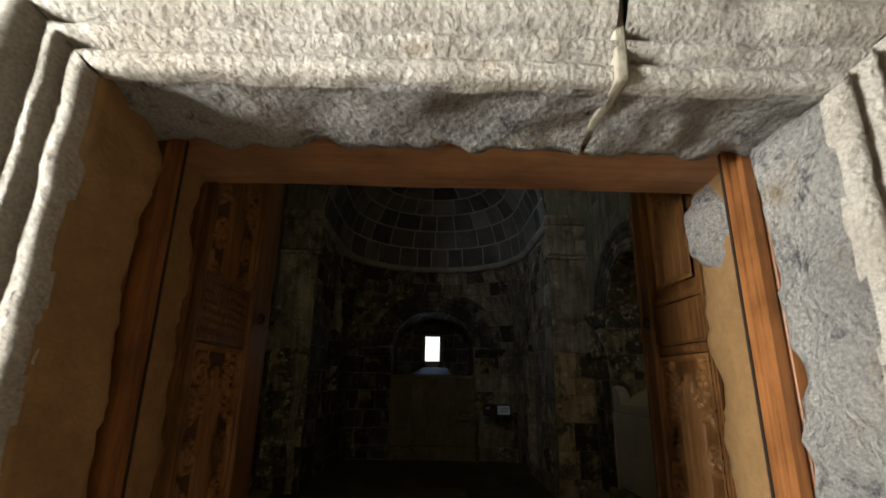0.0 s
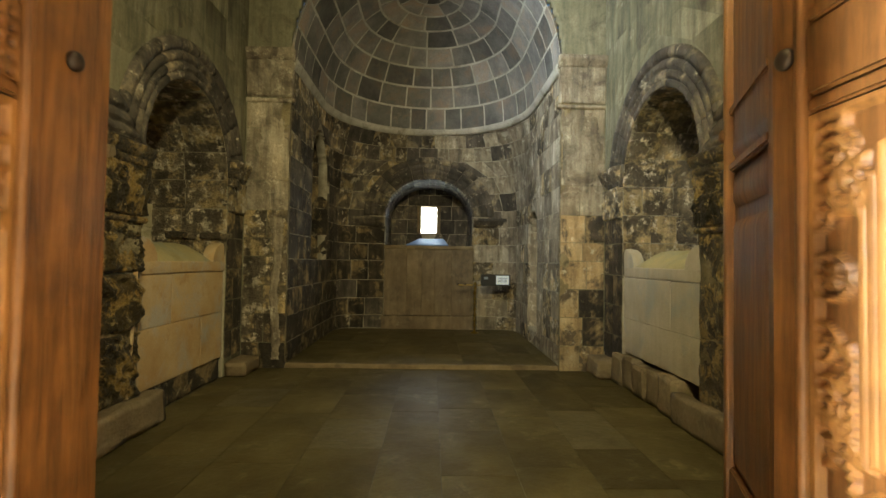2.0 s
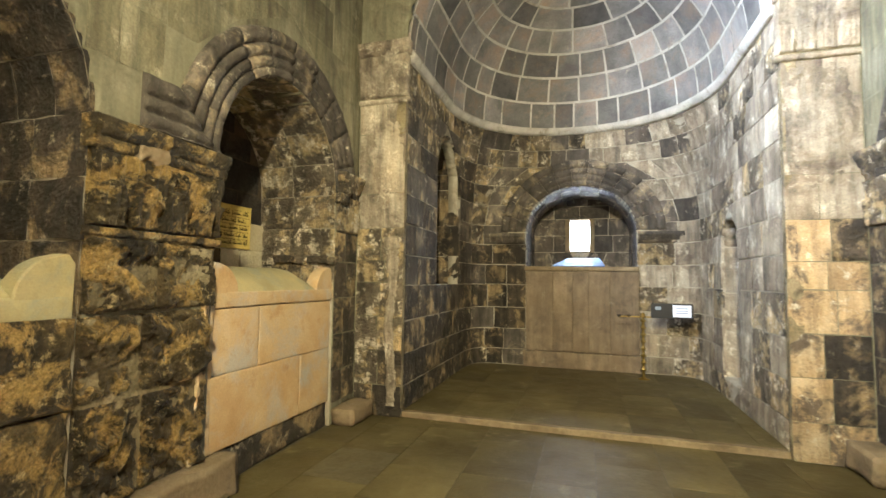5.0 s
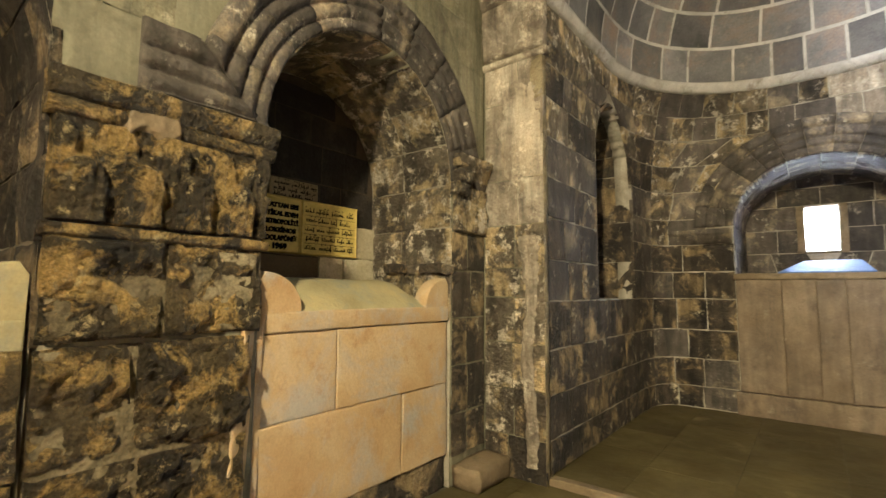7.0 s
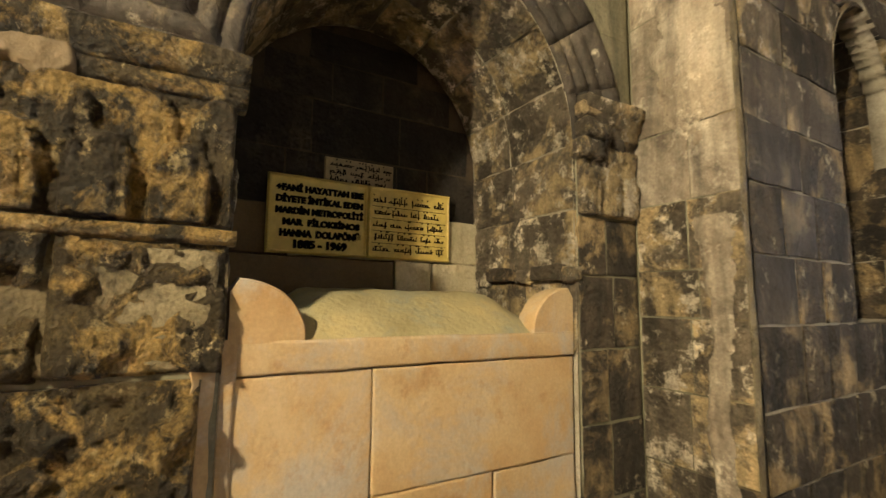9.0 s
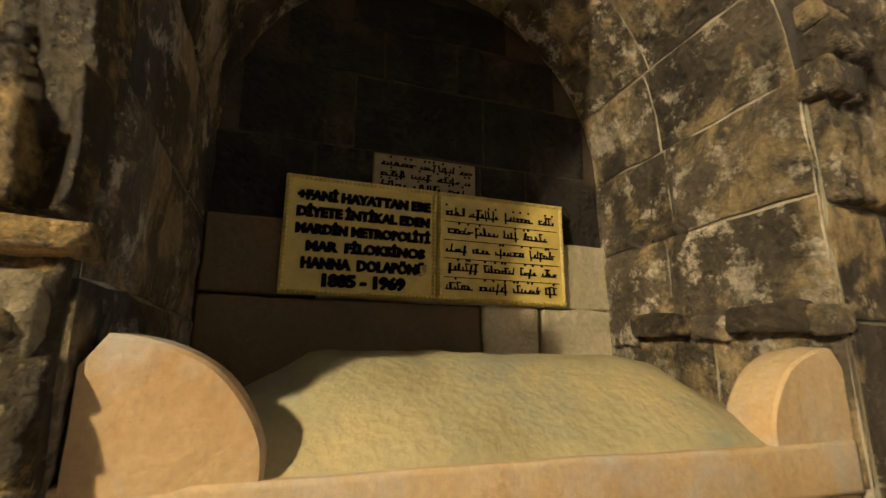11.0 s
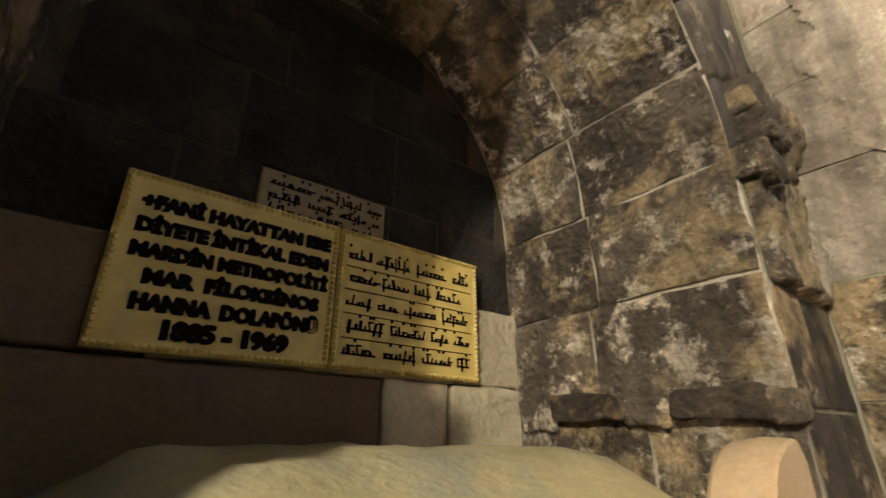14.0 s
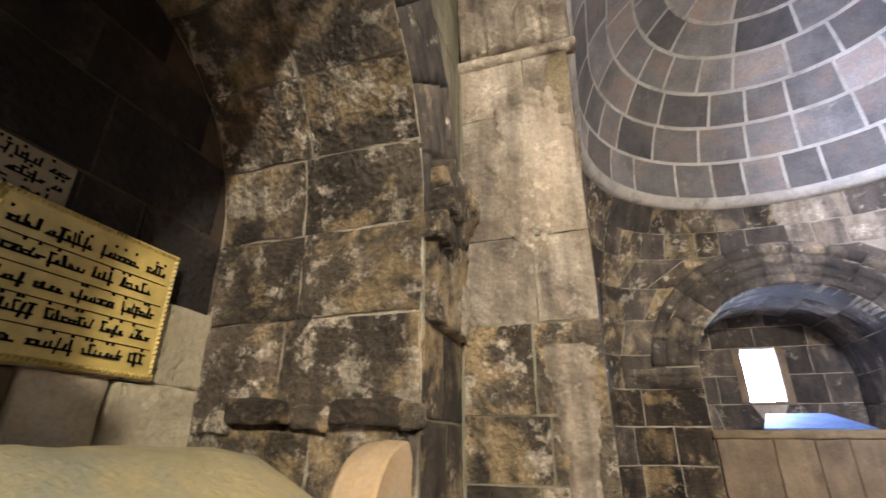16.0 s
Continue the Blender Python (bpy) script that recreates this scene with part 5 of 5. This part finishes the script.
for i, (a, b) in enumerate(zip(xs, xs[1:])):
    worn_block("front_slab", ALTAR, (a + 0.003, b - 0.003, AB - 0.05, AB + 0.0, 0.335, 1.69), altar, rough=0.005, cell=0.08, seed=i, edge=0.005)
worn_block("plinth", ALTAR, (-0.92, 0.98, AB - 0.08, AB - 0.01, 0.05, 0.33), altar, rough=0.008, cell=0.07, edge=0.012)
worn_block("mensa", KERB, (-0.90, 0.95, AB - 0.06, AB + DEEP - 0.01, 1.695, 1.77), altar, "pale smooth altar top lit by the window", rough=0.004, cell=0.07, edge=0.01)


def lathe(name, outline, x, y, material, parent, n=16):
    bm = bmesh.new()
    rings = [[bm.verts.new((x + r * math.cos(2 * math.pi * k / n), y + r * math.sin(2 * math.pi * k / n), z)) for k in range(n)] for r, z in outline]
    for a, b in zip(rings, rings[1:]):
        for k in range(n):
            bm.faces.new((a[k], a[(k + 1) % n], b[(k + 1) % n], b[k]))
    bm.faces.new(rings[0])
    bm.faces.new(rings[-1])
    return part(name, bm, material, parent, smooth=True)


LX, LY = 0.95, 10.02
stand = tagged(new("lectern_stand"), "slender turned brass stand on the apse floor", "stand")
pole = [(0.085, 0.052), (0.085, 0.065), (0.05, 0.075), (0.022, 0.10)]
for k in range(8):
    z = 0.12 + k * 0.105
    pole += [(0.022, z), (0.020, z + 0.06), (0.036, z + 0.072), (0.042, z + 0.085), (0.030, z + 0.098)]
lathe("pole", pole + [(0.014, 0.97), (0.02, 0.985)], LX, LY, BRASS, stand)
lathe("finial", [(0.015, 0.98), (0.05, 0.99), (0.055, 1.0), (0.03, 1.01), (0.035, 1.03), (0.022, 1.05), (0.004, 1.06)], LX, LY, BRASS, stand)
soft_box("arm", BRASS, (LX - 0.34, LX + 0.22, LY - 0.012, LY + 0.012, 0.985, 1.005), stand, bevel=0.004)
for x in (LX - 0.34, LX - 0.2):
    lathe("cup", [(0.006, 0.985), (0.025, 1.0), (0.03, 1.02), (0.026, 1.022), (0.004, 1.004)], x, LY, RUBBER, stand)
sign = tagged(new("information_board"), "black framed board with a bright printed page on the brass stand", "sign")
soft_box("frame", BLACK, (1.06, 1.64, LY - 0.03, LY - 0.012, 0.985, 1.21), sign, bevel=0.008)
page = soft_box("page", SCREEN, (1.36, 1.61, LY - 0.034, LY - 0.031, 1.01, 1.185), sign, "bright white page", 0.001)
soft_box("picture", BARS, (1.12, 1.20, LY - 0.034, LY - 0.031, 1.11, 1.16), sign, "dark faded picture", 0.001)
for z in (1.13, 1.095, 1.06):
    soft_box("text_bar", BARS, (1.40, 1.57, LY - 0.0365, LY - 0.0345, z, z + 0.014), page, bevel=0.0005)


# ---- floor slabs ----
def slabs(parent, x0, x1, y0, y1, z, cols, skip=None):
    x = x0
    while x < x1 - 0.05:
        w = min(RNG.uniform(*cols), x1 - x)
        if x1 - x - w < 0.2:
            w = x1 - x
        y = y0
        while y < y1 - 0.02:
            l = min(RNG.uniform(0.55, 1.15), y1 - y)
            if y1 - y - l < 0.2:
                l = y1 - y
            bm = bmesh.new()
            stone_into(bm, lambda u, v, d: (u, v, z - 0.006 + d), ((x + 0.0025, y + 0.0025), (x + w - 0.0025, y + 0.0025), (x + w - 0.0025, y + l - 0.0025), (x + 0.0025, y + l - 0.0025)), 0.006 + RNG.uniform(-0.001, 0.001), 0.0006,
                       RNG.uniform(0, 60), 0.16, 0.0015)
            part("slab", bm, PALESLAB if RNG.random() < 0.07 else SLAB, parent)
            y += l
        x += w


slabs(floor, -2.44, 2.44, 1.44, 7.19, 0.0, (0.42, 0.62))
slabs(floor_apse, -1.86, 1.86, 7.27, 10.5, 0.06, (0.45, 0.7))

# ---- stones of the walls ----
STEPS = [0.26, 0.83, 1.31, 1.745]
def mortar_bed(P, u0, u1, z0, z1, parent, depth, seed):
    """Lime mortar pressed between eroded stones, nearly flush."""
    bm = bmesh.new()
    nu, nz = round((u1 - u0) / 0.025), round((z1 - z0) / 0.025)
    g = []
    for j in range(nz + 1):
        row = []
        for i in range(nu + 1):
            u, z = u0 + (u1 - u0) * i / nu, z0 + (z1 - z0) * j / nz
            p = Vector((u * 7 + seed, z * 7, seed))
            d = depth + 0.012 * noise.noise(p) + 0.008 * noise.noise(p * 3)
            row.append(bm.verts.new(P(u, z, -0.03 if i in (0, nu) or j in (0, nz) else d)))
        g.append(row)
    for j in range(nz):
        for i in range(nu):
            bm.faces.new((g[j][i], g[j][i + 1], g[j + 1][i + 1], g[j + 1][i]))
    return part("mortar_bed", bm, BEDDING, parent, smooth=True)


for s in (-1, 1):
    e0, e1 = sorted((s * 1.833, s * 1.95))
    worn_block("corner_mortar", BEDDING, (e0, e1, CH - 0.004, CH + 0.06, 0.0, 4.2), wall_east, rough=0.006, cell=0.05, seed=s * 3.0, edge=0.003)
mortar_bed(NORTH, 4.075, 4.97, STEPS[2], STEPS[-1] - 0.01, wall_north, 0.022, 2.0)
mortar_bed(NORTH, 4.075, 4.92, STEPS[0], STEPS[2], wall_north, 0.022, 5.0)
mortar_bed(SOUTH, 4.01, 4.88, STEPS[0], STEPS[-1] - 0.01, wall_south, 0.018, 8.0)
courses(wall_north, NORTH, 4.07, 4.985, STEPS[2:], (0.38, 0.5), ROUGH, proud=0.036, rough=0.062, gap=0.020, cell=0.019, cup=0.012)
courses(wall_north, NORTH, 4.07, 4.93, STEPS[:3], (0.38, 0.5), ROUGH, proud=0.036, rough=0.062, gap=0.020, cell=0.019, cup=0.012)
courses(wall_south, SOUTH, 4.0, 4.89, STEPS, (0.35, 0.5), ROUGH, proud=0.035, rough=0.03, gap=0.012, cell=0.05, cup=0.02)
for P, w, a, b in ((NORTH, wall_north, 6.655, 7.13), (SOUTH, wall_south, 6.57, 7.13)):
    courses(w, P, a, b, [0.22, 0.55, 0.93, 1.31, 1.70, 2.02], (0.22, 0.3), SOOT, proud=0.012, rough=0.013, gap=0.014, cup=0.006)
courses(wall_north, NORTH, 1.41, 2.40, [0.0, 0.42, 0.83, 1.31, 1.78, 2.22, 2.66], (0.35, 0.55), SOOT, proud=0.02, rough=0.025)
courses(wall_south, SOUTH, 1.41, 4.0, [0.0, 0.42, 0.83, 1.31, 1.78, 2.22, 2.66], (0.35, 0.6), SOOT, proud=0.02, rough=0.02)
courses(wall_north, NORTH, 4.02, 4.50, [2.74, 3.12], (0.14, 0.22), WASHED, proud=0.008, rough=0.012, gap=0.010)
courses(wall_south, SOUTH, 3.6, 4.52, [2.74, 3.12], (0.16, 0.24), WASHED, proud=0.008, rough=0.012, gap=0.012)
LEVELS = [0.0, 0.34, 0.72, 1.10, 1.48, 1.73, 2.10, 2.50, 2.86, 3.20, 3.55]
for a, b, odds in ((-2.41, -1.83, 0.2), (1.83, 2.43, 0.35)):
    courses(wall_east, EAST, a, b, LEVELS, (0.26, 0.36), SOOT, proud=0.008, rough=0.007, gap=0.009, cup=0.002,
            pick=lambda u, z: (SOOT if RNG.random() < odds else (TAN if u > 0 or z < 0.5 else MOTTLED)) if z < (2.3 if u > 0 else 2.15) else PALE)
AL = [0.06, 0.33, 0.68, 1.05, 1.45, 1.80, 2.16]
UPL = [2.16, 2.50, 2.86, 3.20, 3.52, 3.80, 4.06]
side = 10.25 - CH
JAMBO = (MIDU + 0.02, 0.92, 0.0, 2.16, 0.001)
RINGO = (MIDU + 0.02, 1.24, 0.0, 2.38, 1.10)
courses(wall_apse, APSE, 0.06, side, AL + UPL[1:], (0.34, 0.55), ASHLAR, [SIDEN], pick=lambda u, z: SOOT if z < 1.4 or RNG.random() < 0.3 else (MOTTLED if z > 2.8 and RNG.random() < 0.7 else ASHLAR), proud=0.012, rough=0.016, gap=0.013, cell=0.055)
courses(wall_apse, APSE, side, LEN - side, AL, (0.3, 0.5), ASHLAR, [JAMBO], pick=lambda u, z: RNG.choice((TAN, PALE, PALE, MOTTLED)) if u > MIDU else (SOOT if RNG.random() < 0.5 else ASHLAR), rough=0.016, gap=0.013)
courses(wall_apse, APSE, side, LEN - side, UPL, (0.3, 0.55), ASHLAR, [RINGO], pick=lambda u, z: (PALE if u > MIDU else MOTTLED) if RNG.random() < (0.7 if u > MIDU else 0.5) else ASHLAR, proud=0.014, rough=0.016, gap=0.013, cell=0.045)
courses(wall_apse, APSE, LEN - side, LEN - 0.06, AL + UPL[1:], (0.34, 0.55), PALE, [SIDES], pick=lambda u, z: PALE if RNG.random() < 0.7 else MOTTLED, proud=0.012, rough=0.016, gap=0.013, cell=0.055)
# limewashed ashlar over the arches
HIGH = [2.72, 3.12, 3.5, 3.9, 4.32, 4.76, 5.2, 5.66]
WIDE = 0.83 + 0.43
courses(wall_north, NORTH, 1.42, 7.12, HIGH, (0.45, 0.75), WASHED, [(c, WIDE, 0.0, SPR, RIS + 0.43) for c in (3.24, 5.81)], proud=0.005, rough=0.006, gap=0.009, cell=0.12, cup=0.002,
        keep=lambda u, z: not (3.95 < u < 4.75 and z < 3.15))
courses(wall_south, SOUTH, 1.42, 7.12, HIGH, (0.45, 0.75), WASHED, [(5.72, WIDE, 0.0, SPR, RIS + 0.43)], proud=0.005, rough=0.006, gap=0.009, cell=0.12, cup=0.002,
        keep=lambda u, z: not (3.5 < u < 4.65 and z < 3.15))
# stones built against the end of the second tomb
courses(wall_north, NORTH, 3.62, 4.06, STEPS[:3], (0.3, 0.42), ROUGH, proud=0.03, rough=0.03, gap=0.018, cell=0.03, cup=0.012)
